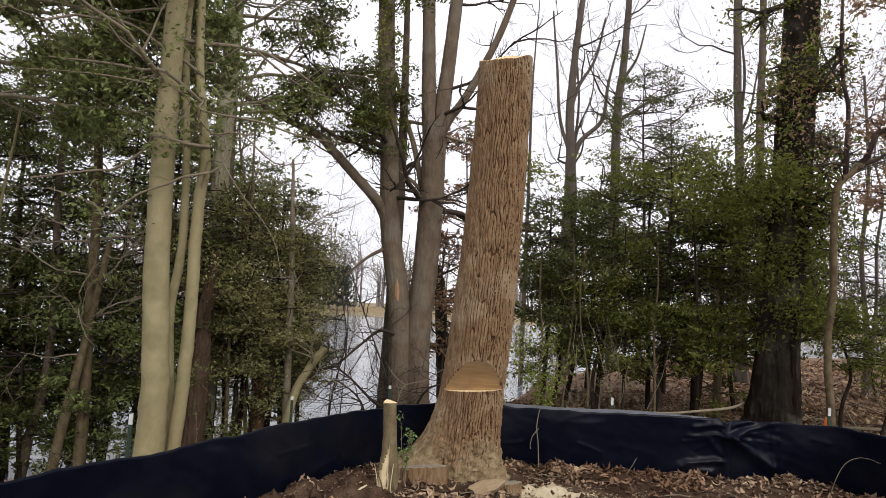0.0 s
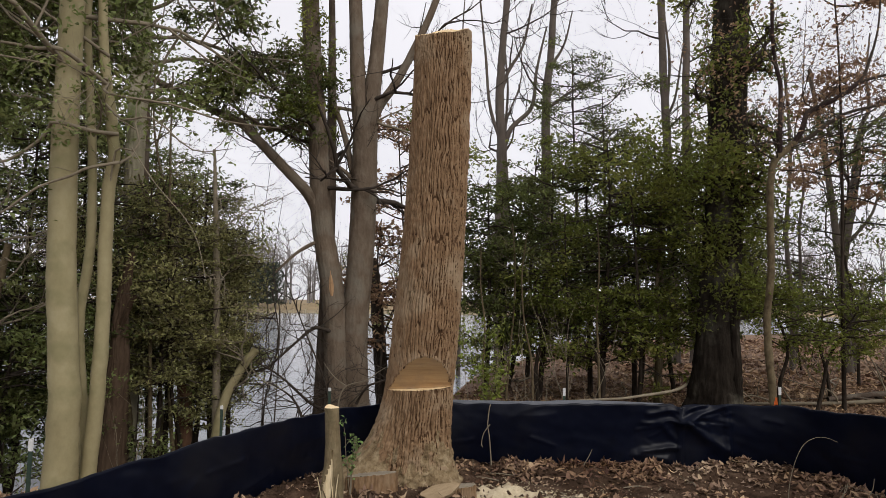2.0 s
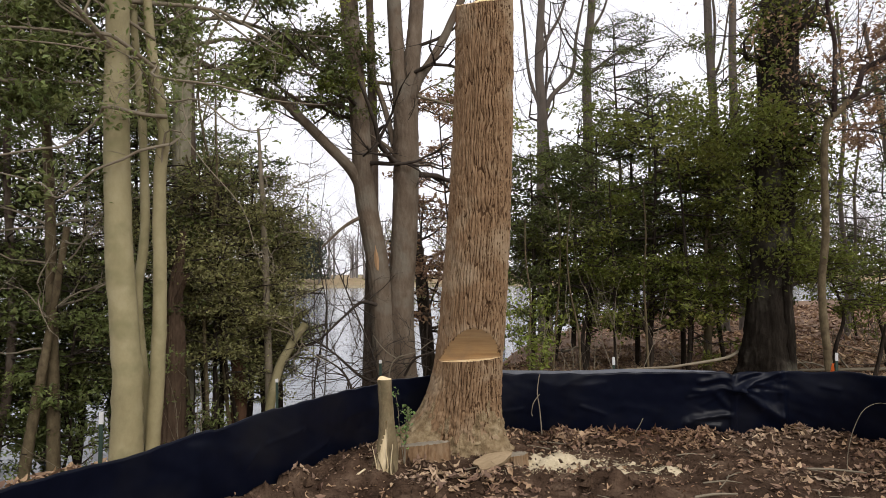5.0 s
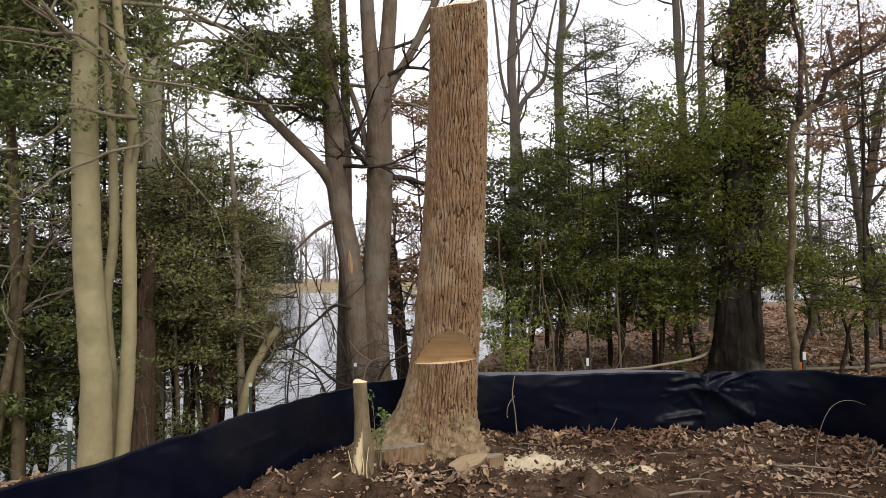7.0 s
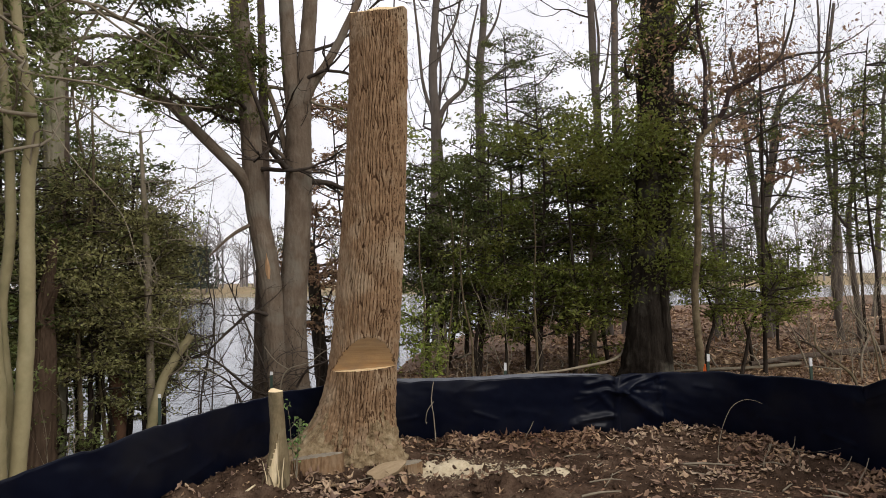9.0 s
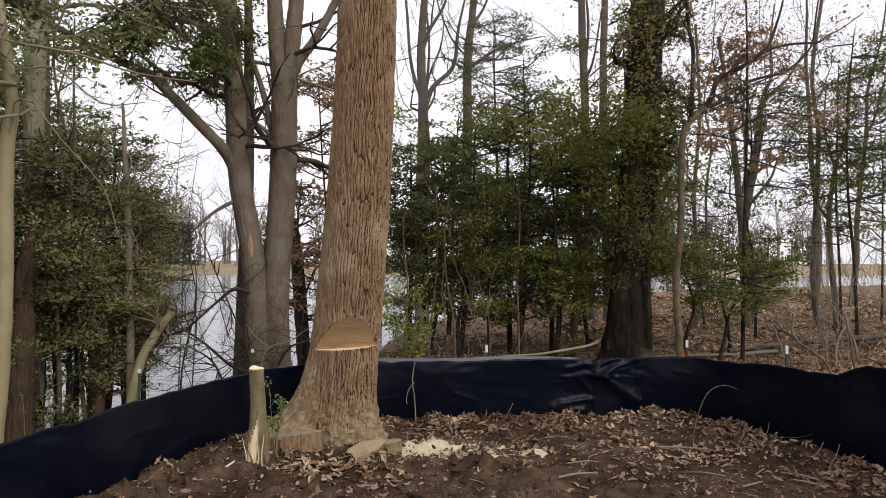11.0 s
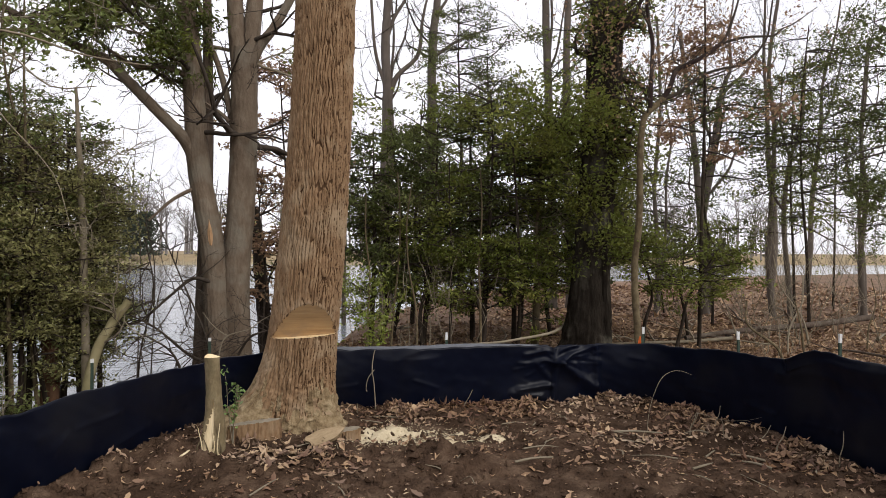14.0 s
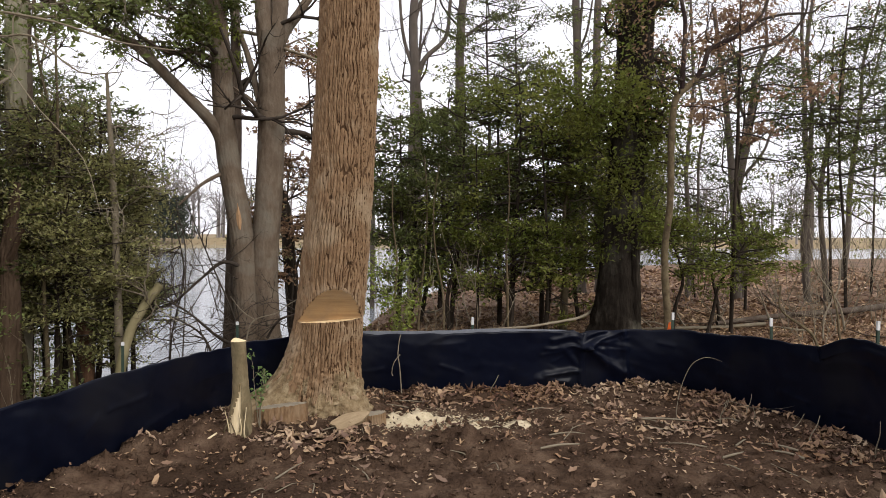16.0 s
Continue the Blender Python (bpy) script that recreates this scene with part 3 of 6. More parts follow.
    q = [np.stack([k * NA + np.arange(NA), k * NA + (np.arange(NA) + 1) % NA, (k + 1) * NA + (np.arange(NA) + 1) % NA, (k + 1) * NA + np.arange(NA)], -1) for k in range(3)]
    tr = np.stack([3 * NA + np.arange(NA), 3 * NA + (np.arange(NA) + 1) % NA, np.full(NA, 4 * NA)], -1)
    part("top_cut", mesh("top_cut", tv, [np.concatenate(q), tr], "fresh_wood"), stump, "bright fresh-sawn top")
    return stump


stump = hero_trunk()

# ---------------------------------------------------------------- fence
STEP = np.linalg.norm(np.diff(FENCE_LINE, axis=0), axis=1)
ARC = np.concatenate([[0], np.cumsum(STEP)])
SEAM = float(ARC[int(np.argmin(np.hypot(FENCE_LINE[:, 0] - 2.74, FENCE_LINE[:, 1] - 8.45)))])


LAP = float(ARC[int(np.argmin(np.hypot(FENCE_LINE[:, 0] - 4.1, FENCE_LINE[:, 1] - 6.72)))]) - SEAM
rng = np.random.default_rng(17)
CREASES = []
for k in range(26):                     # fine drawn creases fanning out of the seam, and short ones along the sheet
    turn, far = rng.uniform(-0.9, 0.9) + (math.pi if k % 3 == 0 else 0), rng.uniform(0.15, 0.5)
    CREASES.append(((0.04, 0.47), (0.04 + far * math.cos(turn), 0.47 + 0.5 * far * math.sin(turn)), rng.uniform(0.010, 0.022), rng.uniform(0.005, 0.012)))
for k in range(30):
    la, za = rng.uniform(-5.5, 4.5), rng.uniform(0.12, 0.56)
    CREASES.append(((la, za), (la + rng.uniform(0.1, 0.45), za + rng.uniform(-0.1, 0.1)), rng.uniform(0.015, 0.04), rng.uniform(0.004, 0.010)))


def fence_frame(s):
    """Place and outward normal on the fence line s metres along it."""
    k = np.interp(s, ARC, np.arange(len(ARC)))
    i = np.clip(k.astype(int), 0, len(FENCE_LINE) - 2)
    f = (k - i)[:, None]
    p = FENCE_LINE[i] * (1 - f) + FENCE_LINE[i + 1] * f
    d = unit(FENCE_LINE[i + 1] - FENCE_LINE[i])
    return p, np.stack([-d[:, 1], d[:, 0]], -1)


def fence_top(x, y):
    """Height of the fabric's upper edge along the line."""
    side = np.clip((x - 3.3) / 0.4, 0, 1)
    lap = np.clip((6.84 - y) / 0.42, 0, 1)
    lap = lap * lap * (3 - 2 * lap)
    return (0.602 + side * (0.065 * np.clip((8.4 - y) / 1.0, 0, 1) + 0.135 * lap) - 0.03 * np.clip((7.2 - y) / 1.2, 0, 1) * (x < 0)
            + 0.010 * np.sin(x * 3.1 + y * 1.7) - 0.03 * np.exp(-((x - 2.74) / 0.05) ** 2) * (y > 8))


def silt_fence():
    fence = empty("silt_fence", (0, 0, 0), "black woven silt fence sagging between short steel posts round bare soil", "fence")
    h = 48
    cuts = [0.0, SEAM - 0.02, SEAM + 0.50, float(ARC[-1])]
    names = ["fabric", "fabric_overlap", "fabric"]
    for (a, b), nm, off in zip(zip((cuts[0], cuts[1], cuts[2] - 0.06), (cuts[1] + 0.06, cuts[2], cuts[3])), names, (0.0, -0.010, 0.0)):
        m_ = int((b - a) / 0.018)
        s = np.linspace(a, b, m_)
        p, nr = fence_frame(s)
        gz = np.full(len(s), -0.06)
        tz = fence_top(p[:, 0], p[:, 1])
        u = np.linspace(0, 1, h)
        S, U = np.meshgrid(s, u, indexing="ij")
        L = S
        belly = 0.02 * np.sin(L * 2.1) * np.sin(U * math.pi) + 0.05 * (1 - U) ** 2
        wr = 0.006 * fbm(L * 1.6 + U * 1.5, U * 3 - L * 0.6, 71, 3) + 0.003 * fbm(L * 5 + U * 5, U * 3, 75, 2)
        # drawn folds fanning out from the seam, and sags that catch the sky
        hz = U * 0.6
        folds = [((0.04, 0.46), (0.42, 0.59), 0.035, 0.030), ((0.04, 0.46), (0.46, 0.20), 0.07, 0.045), ((0.04, 0.46), (0.26, 0.30), 0.03, 0.022), ((0.0, 0.60), (0.02, 0.05), 0.03, 0.03),
                 ((-0.36, 0.20), (-0.04, 0.235), 0.030, 0.040), ((-0.42, 0.17), (-0.12, 0.13), 0.04, 0.028), ((-0.03, 0.56), (-0.30, 0.52), 0.025, 0.020), ((0.06, 0.56), (0.24, 0.60), 0.03, 0.03),
                 ((-0.16, 0.42), (-0.04, 0.30), 0.03, 0.022), ((0.44, 0.58), (0.47, 0.22), 0.03, 0.022), ((-3.9, 0.40), (-3.2, 0.44), 0.10, 0.02),
                 ((LAP, 0.60), (LAP + 0.8, 0.66), 0.05, 0.045), ((LAP + 0.05, 0.54), (LAP + 1.1, 0.56), 0.06, 0.03), ((LAP - 0.1, 0.50), (LAP + 0.5, 0.46), 0.05, 0.02)] + CREASES
        for (la, za), (lb, zb), wide, amp in folds:
            dl, dz_ = lb - la, zb - za
            kk = np.clip(((L - SEAM - la) * dl + (hz - za) * dz_) / (dl * dl + dz_ * dz_), 0, 1)
            dist = np.hypot(L - SEAM - la - kk * dl, hz - za - kk * dz_)
            wr = wr - amp * np.clip(1 - dist / (wide * 1.6), 0, 1) ** 1.5
        out = belly + wr + off
        slack = 0.012 * fbm(L * 4, U * 0 + 3, 81, 3) * U
        x = p[:, 0][:, None] + nr[:, 0][:, None] * out
        y = p[:, 1][:, None] + nr[:, 1][:, None] * out
        z = gz[:, None] + (tz - gz)[:, None] * U + slack
        front = np.stack([x, y, z], -1)
        # hem folded back over the top, then down the outer side
        hem = np.clip(0.06 + 0.06 * ((p[:, 0] > 0.4) & (p[:, 0] < 3.0)) + 0.03 * grid_noise(s * 2.3, s * 0, 91), 0.03, 0.16)
        rows = [front]
        for k, (fo, dz) in enumerate(((0.15, 0.004), (0.3, -0.004), (0.35, -0.02), (0.36, -0.10))):
            rows.append(np.stack([front[:, -1, 0] + nr[:, 0] * hem * fo, front[:, -1, 1] + nr[:, 1] * hem * fo, front[:, -1, 2] + dz], -1)[:, None])
        v = np.concatenate(rows, 1)
        k = v.shape[1]
        i, j = np.meshgrid(np.arange(m_ - 1), np.arange(k - 1), indexing="ij")
        q = np.stack([i * k + j, (i + 1) * k + j, (i + 1) * k + j + 1, i * k + j + 1], -1).reshape(-1, 4)
        part(nm, mesh(nm, v.reshape(-1, 3), q, "fabric"), fence)
    # loose back layer, a little higher than the front one, with painted sky sheen
    s = np.linspace(SEAM - 2.75, SEAM - 0.12, 220)
    p, nr = fence_frame(s)
    tz = fence_top(p[:, 0], p[:, 1])
    lift = 0.026 * np.clip((SEAM - 0.12 - s) / 1.3, 0, 1) ** 0.7 * (0.85 + 0.25 * fbm(s * 3, s * 0, 93, 3))
    rows = [np.column_stack([p + nr * off_, tz + dz_ + lift * li_]) for off_, dz_, li_ in ((0.05, -0.16, 0), (0.055, -0.02, 0.2), (0.075, 0.0, 0.6), (0.10, 0.0, 0.95), (0.12, -0.002, 1.0), (0.125, -0.10, 0.9))]
    v = np.stack(rows, 1)
    i, j = np.meshgrid(np.arange(len(s) - 1), np.arange(5), indexing="ij")
    q = np.stack([i * 6 + j, (i + 1) * 6 + j, (i + 1) * 6 + j + 1, i * 6 + j + 1], -1).reshape(-1, 4)
    part("back_layer", mesh("back_layer", v.reshape(-1, 3), q, "grey_fabric"), fence, "loose black fabric edge, greyed for sky sheen")
    return fence


silt_fence()


def fence_post(x, y, top, lean=0.0, white=0.075):
    g = float(ground_height(x, y))
    post = empty("fence_post", (x, y, g), "dark green steel fence post with a white painted tip", "fence post", "posts of the silt fence")
    bm = bmesh.new()
    for sx, sy, px, py in ((0.024, 0.005, 0, 0), (0.005, 0.022, 0, 0.0135)):
        bmesh.ops.create_cube(bm, size=1, matrix=Matrix.Translation((px, py, (top - g - white) / 2 - 0.1)) @ Matrix.Diagonal((sx, sy, top - g - white + 0.2, 1)))
    part("shaft", bm_mesh("shaft", bm, "green_post"), post)
    bm = bmesh.new()
    for sx, sy, px, py in ((0.026, 0.007, 0, 0), (0.007, 0.022, 0, 0.0145)):
        bmesh.ops.create_cube(bm, size=1, matrix=Matrix.Translation((px, py, top - g - white / 2)) @ Matrix.Diagonal((sx, sy, white, 1)))
    part("tip", bm_mesh("tip", bm, "white_paint"), post, "white painted tip")
    post.rotation_euler = (0, radians(lean), 0)
    return post


for x, y, top, lean in ((1.67, 8.62, 0.73, 0), (3.76, 8.55, 0.76, 1), (4.26, 7.6, 0.81, -1), (4.72, 6.9, 0.86, 1), (-1.49, 8.1, 0.62, 0), (-2.13, 6.2, 0.70, 1), (-0.58, 8.4, 0.745, 0)):
    fence_post(x, y, top, lean, 0.075 if x > 0 or y < 7 else 0.03)

flag = empty("marking_flag", (3.72, 8.60, 0.0), "orange tape tied beside a fence post", "flag")
fv, fq = [], []
for k in range(7):
    for q in range(4):
        fv.append((0.0 + 0.008 * k + (0.026 - 0.0035 * k) * (q - 1.5), 0.012 * math.sin(k * 1.3 + q * 2), 0.45 + 0.034 * k))
for k in range(6):
    for q in range(3):
        fq.append((k * 4 + q, k * 4 + q + 1, k * 4 + q + 5, k * 4 + q + 4))
part("tape", mesh("tape", fv, np.array(fq), "orange"), flag)
part("flag_stick", Tubes().add([(0.03, 0.02, -0.2), (0.045, 0.02, 0.66)], [0.007, 0.006], 6).mesh("flag_stick", "twig"), flag)

# ---------------------------------------------------------------- trees with given stems
def stem_tree(name, label, stems, mat, seed, group="", limbs=None, crown=None, sides=14, rough=0.06, flare=0.35, twig_mat=None, category="tree", ridges=None, crook=0.0, limb_mat=None):
    """stems: (points, r0, r1) - the first is the trunk; limbs: (count, level, length, zmin, rise, kids); crown: (leaf mat, per tip, size, jitter)."""
    rng = np.random.default_rng(seed)
    base = np.array(stems[0][0][0], dtype=float)
    base[2] = float(ground_height(base[0], base[1]))
    tree = empty(name, base, label, category, group)
    first = True
    tips = []
    for pts, r0, r1 in stems:
        p = np.array(pts, dtype=float)
        if first:
            p[0, 2] = min(p[0, 2], base[2] - 0.1)
        fine = 40 if ridges else 10
        if crook and not first:
            p[1:-1] += rng.normal(size=p[1:-1].shape) * crook
        line = spline(p, fine if first else (fine // 2 if ridges else 7 if r0 > 0.03 else 3))
        line = line + rng.normal(size=line.shape) * [0 if ridges else r0 * 0.025, 0 if ridges else r0 * 0.025, 0]
        rad = np.linspace(r0, r1, len(line))
        rg = (max(9, int(ridges[0] * r0 / stems[0][1])), ridges[1] * min(1, r0 / stems[0][1] + 0.2)) if ridges else None
        t = Tubes().add(line - base, rad, (72 if first else 40) if ridges else (sides if first else max(7, sides - 4)), 0 if ridges else rough, flare if first else 0, seed, rg)
        part("trunk" if first else "limb", t.mesh("trunk" if first else "limb", mat if first else (limb_mat or mat) if r0 > 0.03 else twig_mat or mat), tree)
        first = False
    if limbs:
        count, level, length, zmin, rise, kids = limbs
        t = Tubes()
        for k in range(count):
            pts, r0, r1 = stems[int(rng.integers(len(stems)))]
            line = spline(pts, 8)
            ok = np.where(line[:, 2] > zmin)[0]
            if not len(ok):
                continue
            i = int(rng.choice(ok))
            f = i / len(line)
            a = rng.uniform(0, 2 * math.pi)
            grow(t, rng, line[i] - base, (math.cos(a), math.sin(a), rng.uniform(-0.1, 0.7)), length * rng.uniform(0.5, 1.1), (r0 + (r1 - r0) * f) * 0.28, level, tips, kids, 0.85, rise)
        if t.v:
            part("branchwork", t.mesh("branchwork", twig_mat or mat), tree, kind="stuff")
    if crown and tips:
        lm, per, size, jit = crown
        tp = np.array(tips)
        pl = np.repeat(tp, per, axis=0) + rng.normal(size=(len(tp) * per, 3)) * jit
        part("crown", leaves("crown", pl, size, lm, rng), tree, kind="stuff")
    return tree


def leaf_wrap(tree, pts, r0, r1, z0, z1, count, mat, seed, size=0.075, side=0.0):
    """Short leafy shoots clothing a trunk between two heights; side leans them to one flank."""
    rng = np.random.default_rng(seed)
    line = spline(pts, 30)
    keep = np.where((line[:, 2] > z0) & (line[:, 2] < z1))[0]
    t, tips = Tubes(), []
    for k in range(count):
        i = int(rng.choice(keep))
        a = rng.uniform(math.pi, 2 * math.pi) if rng.uniform() < 0.8 else rng.uniform(0, math.pi)
        way = np.array([math.cos(a) - side, math.sin(a), rng.uniform(-0.5, 0.5)])
        r_ = r0 + (r1 - r0) * i / len(line)
        start = line[i] + unit(way * [1, 1, 0]) * r_ * 0.9 - np.array(tree.location)
        grow(t, rng, start, way, rng.uniform(0.12, 0.32), 0.006, 1, tips, 3, 0.9, 0.05, 0.25, 4, 3, 0.6)
    part("branchwork", t.mesh("branchwork", "dark_twig"), tree, kind="stuff")
    tp = np.array(tips)
    part("leaf_wrap", leaves("leaf_wrap", np.repeat(tp, 5, axis=0) + rng.normal(size=(len(tp) * 5, 3)) * 0.06, size, mat, rng), tree, "green leaves clothing the trunk", kind="stuff")


# smooth pale beech and its slender neighbours on the bank
stem_tree("beech_tree", "smooth tan beech trunk on the bank behind the fence",
          [([(-3.12, 8.6, -0.35), (-3.11, 8.6, 0.56), (-3.2, 8.6, 1.9), (-3.23, 8.6, 3.2), (-3.22, 8.6, 4.6), (-3.25, 8.7, 7.5)], 0.152, 0.10)], "beech", 1,
          limbs=(8, 2, 2.0, 3.6, 0.02, 4), crown=("holly", 2, 0.08, 0.09), twig_mat="twig", flare=0.12, rough=0.03)
stem_tree("sapling_tree", "slender crooked grey-tan tree with knotty forks",
          [([(-2.96, 8.8, -0.35), (-2.88, 8.8, 0.97), (-2.88, 8.8, 2.5), (-2.84, 8.8, 3.05), (-2.96, 8.8, 3.85), (-3.02, 8.8, 4.6), (-3.1, 8.9, 6.5)], 0.078, 0.04),
           ([(-2.86, 8.78, 2.6), (-2.78, 8.7, 2.95), (-2.62, 8.65, 2.98), (-2.45, 8.5, 2.95), (-2.25, 8.4, 2.62), (-1.95, 8.3, 2.25), (-1.7, 8.2, 1.75)], 0.010, 0.003),
           ([(-2.82, 8.75, 2.9), (-2.65, 8.5, 2.84), (-2.88, 8.45, 2.79), (-3.01, 8.4, 2.76), (-3.33, 8.4, 2.6), (-3.61, 8.4, 2.37), (-3.82, 8.4, 2.47), (-4.3, 8.3, 2.6)], 0.017, 0.007),
           ([(-2.8, 8.78, 3.2), (-2.96, 8.5, 3.19), (-3.15, 8.4, 3.16), (-3.3, 8.4, 3.15), (-3.47, 8.4, 3.06), (-3.69, 8.4, 2.9), (-3.98, 8.4, 2.79), (-4.5, 8.3, 2.7)], 0.022, 0.010),
           ([(-2.92, 8.78, 3.7), (-3.13, 8.4, 3.93), (-3.43, 8.4, 3.97), (-3.93, 8.4, 3.98), (-4.5, 8.4, 4.05)], 0.024, 0.010),
           ([(-2.92, 8.78, 4.0), (-3.13, 8.5, 4.17), (-3.35, 8.5, 4.24), (-3.68, 8.5, 4.46), (-4.2, 8.4, 4.6)], 0.020, 0.008),
           ([(-2.88, 8.75, 3.72), (-2.73, 8.4, 3.56), (-2.16, 8.4, 3.47), (-1.79, 8.4, 3.33), (-1.41, 8.4, 3.22), (-1.1, 8.4, 3.2)], 0.014, 0.005),
           ([(-2.92, 8.75, 3.5), (-2.6, 8.5, 3.3), (-2.3, 8.4, 3.25), (-1.9, 8.3, 3.0), (-1.5, 8.2, 2.95)], 0.014, 0.004),
           ([(-2.9, 8.75, 3.75), (-3.3, 8.4, 3.8), (-3.8, 8.1, 3.7), (-4.5, 7.9, 3.75)], 0.013, 0.004)], "beech", 2, crook=0.04,
          limbs=(20, 2, 1.3, 2.3, 0.02, 4), crown=("holly", 2, 0.075, 0.09), twig_mat="twig", sides=10, flare=0.1)
stem_tree("sapling_tree", "thin pale stem leaning against a beech",
          [([(-3.0, 8.95, -0.4), (-3.15, 8.9, 1.2), (-3.08, 8.9, 2.0), (-3.1, 8.9, 3.0), (-3.21, 8.9, 4.5), (-3.2, 9, 6)], 0.062, 0.03)], "beech", 3,
          limbs=(6, 2, 1.4, 3.0, 0.02, 4), crown=("holly", 3, 0.055, 0.09), twig_mat="twig", sides=9, flare=0.1)
stem_tree("bare_tree", "slender tan-brown stem at the water's edge",
          [([(-4.9, 10.4, -1.2), (-4.92, 10.4, 0.13), (-4.95, 10.4, 1.3), (-4.98, 10.4, 2.56), (-5.09, 10.4, 4.37), (-5.2, 10.5, 6.5)], 0.085, 0.045)], "sapling_bark", 4, limbs=(12, 2, 1.6, 1.0, 0.05, 4), twig_mat="twig", sides=10)
stem_tree("bare_tree", "tan-brown stem leaning from the water's edge",
          [([(-5.25, 10.2, -1.3), (-5.15, 10.2, -0.8), (-4.96, 10.2, 0.3), (-4.88, 10.25, 0.89), (-4.7, 10.3, 2.2)], 0.08, 0.04)], "sapling_bark", 44, limbs=(5, 2, 1.2, 0.5, 0.05, 3), twig_mat="twig", sides=9)
stem_tree("bare_tree", "dark slanting stem standing in shallow water",
          [([(-6.12, 10.8, -1.4), (-5.9, 10.8, -0.6), (-5.77, 10.8, 0.03), (-5.71, 10.8, 1.14), (-5.8, 10.8, 3.0), (-5.75, 10.8, 5.0)], 0.075, 0.04)], "grey_bark", 45, limbs=(9, 2, 1.3, 0.5, 0.05, 3), twig_mat="dark_twig", sides=9)
stem_tree("tall_tree", "tall mossy grey trunk rising through evergreens",
          [([(-4.32, 12.9, -1.0), (-4.26, 12.9, 1.2), (-4.28, 12.9, 2.6), (-4.30, 12.9, 3.65), (-4.29, 12.9, 5.3), (-4.26, 12.9, 7.0), (-4.1, 12.9, 10)], 0.175, 0.13)], "mossy_bark", 5, ridges=(16, 0.008), limbs=(16, 2, 1.5, 2.6, 0.05, 4), crown=("holly", 3, 0.075, 0.12), twig_mat="grey_bark")
stem_tree("dead_snag", "dark brown dead trunk leaning among the hollies",
          [([(-3.88, 11.5, -0.8), (-3.86, 11.5, 0.0), (-3.83, 11.5, 0.7), (-3.84, 11.52, 1.3), (-3.80, 11.55, 1.8), (-3.74, 11.55, 2.2)], 0.19, 0.03), ([(-3.80, 11.45, 1.2), (-3.62, 11.3, 1.5), (-3.55, 11.25, 1.6)], 0.04, 0.02)], "brown_bark", 6, ridges=(18, 0.016), rough=0.15)
stem_tree("dead_snag", "short reddish rotten stump on the bank",
          [([(-3.41, 13, -1.0), (-3.42, 13, -0.3), (-3.43, 13, 0.1), (-3.44, 13, 0.24)], 0.125, 0.09), ([(-3.42, 12.95, -0.15), (-3.32, 12.85, 0.0), (-3.29, 12.82, 0.06)], 0.035, 0.02)], "red_bark", 7, rough=0.3)
stem_tree("leaning_tree", "pale sawn-off stem leaning over the water",
          [([(-2.9, 12.5, -0.9), (-2.71, 12.5, -0.13), (-2.45, 12.5, 0.47), (-2.22, 12.5, 0.80)], 0.075, 0.06)], "beech", 8, limbs=(4, 2, 0.9, 0.0, 0.2, 3), twig_mat="twig")
stem_tree("bare_tree", "slim upright stem on the bank",
          [([(-2.81, 12.7, -0.9), (-2.87, 12.7, 1.0), (-2.93, 12.7, 2.6), (-2.97, 12.7, 3.3), (-3, 12.7, 3.9)], 0.072, 0.02)], "twig", 9, limbs=(14, 2, 1.2, 0.6, 0.0, 4), twig_mat="twig", sides=9)
rng = np.random.default_rng(77)
for k, (x, y) in enumerate(((-3.9, 13.4), (-3.35, 12.6), (-4.3, 12.6), (-5.9, 12.2), (-6.8, 11.8), (-3.6, 12.2), (-6.3, 10.4))):
    h = rng.uniform(3.5, 5.5)
    bend = np.cumsum(rng.normal(size=(6, 2)) * 0.13, axis=0)
    stem_tree("sapling_tree", "slim crooked understorey stem on the wooded bank",
              [([(x, y, -1.3)] + [(x + bend[q, 0], y + bend[q, 1] * 0.5, -1.3 + (h + 1.3) * (q + 1) / 6) for q in range(6)], rng.uniform(0.03, 0.05), 0.012)], "sapling_bark" if k % 3 else "beech", 300 + k,
              "bank saplings", limbs=(9, 2, 1.1, 0.8, 0.0, 3), twig_mat="twig", sides=8, flare=0.1)

# twin grey trunks
TWIN = stem_tree("twin_tree", "grey-brown trunk of a twin tree with a long side limb",
          [([(-1.07, 13.5, -0.6), (-1.18, 13.5, 1.48), (-1.41, 13.5, 2.9), (-1.51, 13.5, 4.35), (-1.67, 13.5, 6.29), (-1.78, 13.5, 9.0)], 0.20, 0.13),
           ([(-1.42, 13.5, 2.85), (-1.60, 13.4, 3.28), (-1.97, 13.3, 3.69), (-2.47, 13.3, 4.2), (-2.78, 13.3, 4.49), (-3.31, 13.3, 4.73), (-3.97, 13.2, 5.05), (-4.8, 13.1, 5.5)], 0.10, 0.045),
           ([(-1.35, 13.5, 2.6), (-1.75, 13.3, 2.35), (-2.1, 13.2, 2.0)], 0.035, 0.015),
           ([(-1.5, 13.5, 4.3), (-1.9, 13.3, 4.42), (-2.3, 13.2, 4.38), (-2.9, 13.1, 4.75)], 0.05, 0.015),
           ], "twin_bark", 10, ridges=(22, 0.008),
          limbs=(15, 3, 1.7, 2.4, 0.05, 3), twig_mat="dark_twig", rough=0.05)
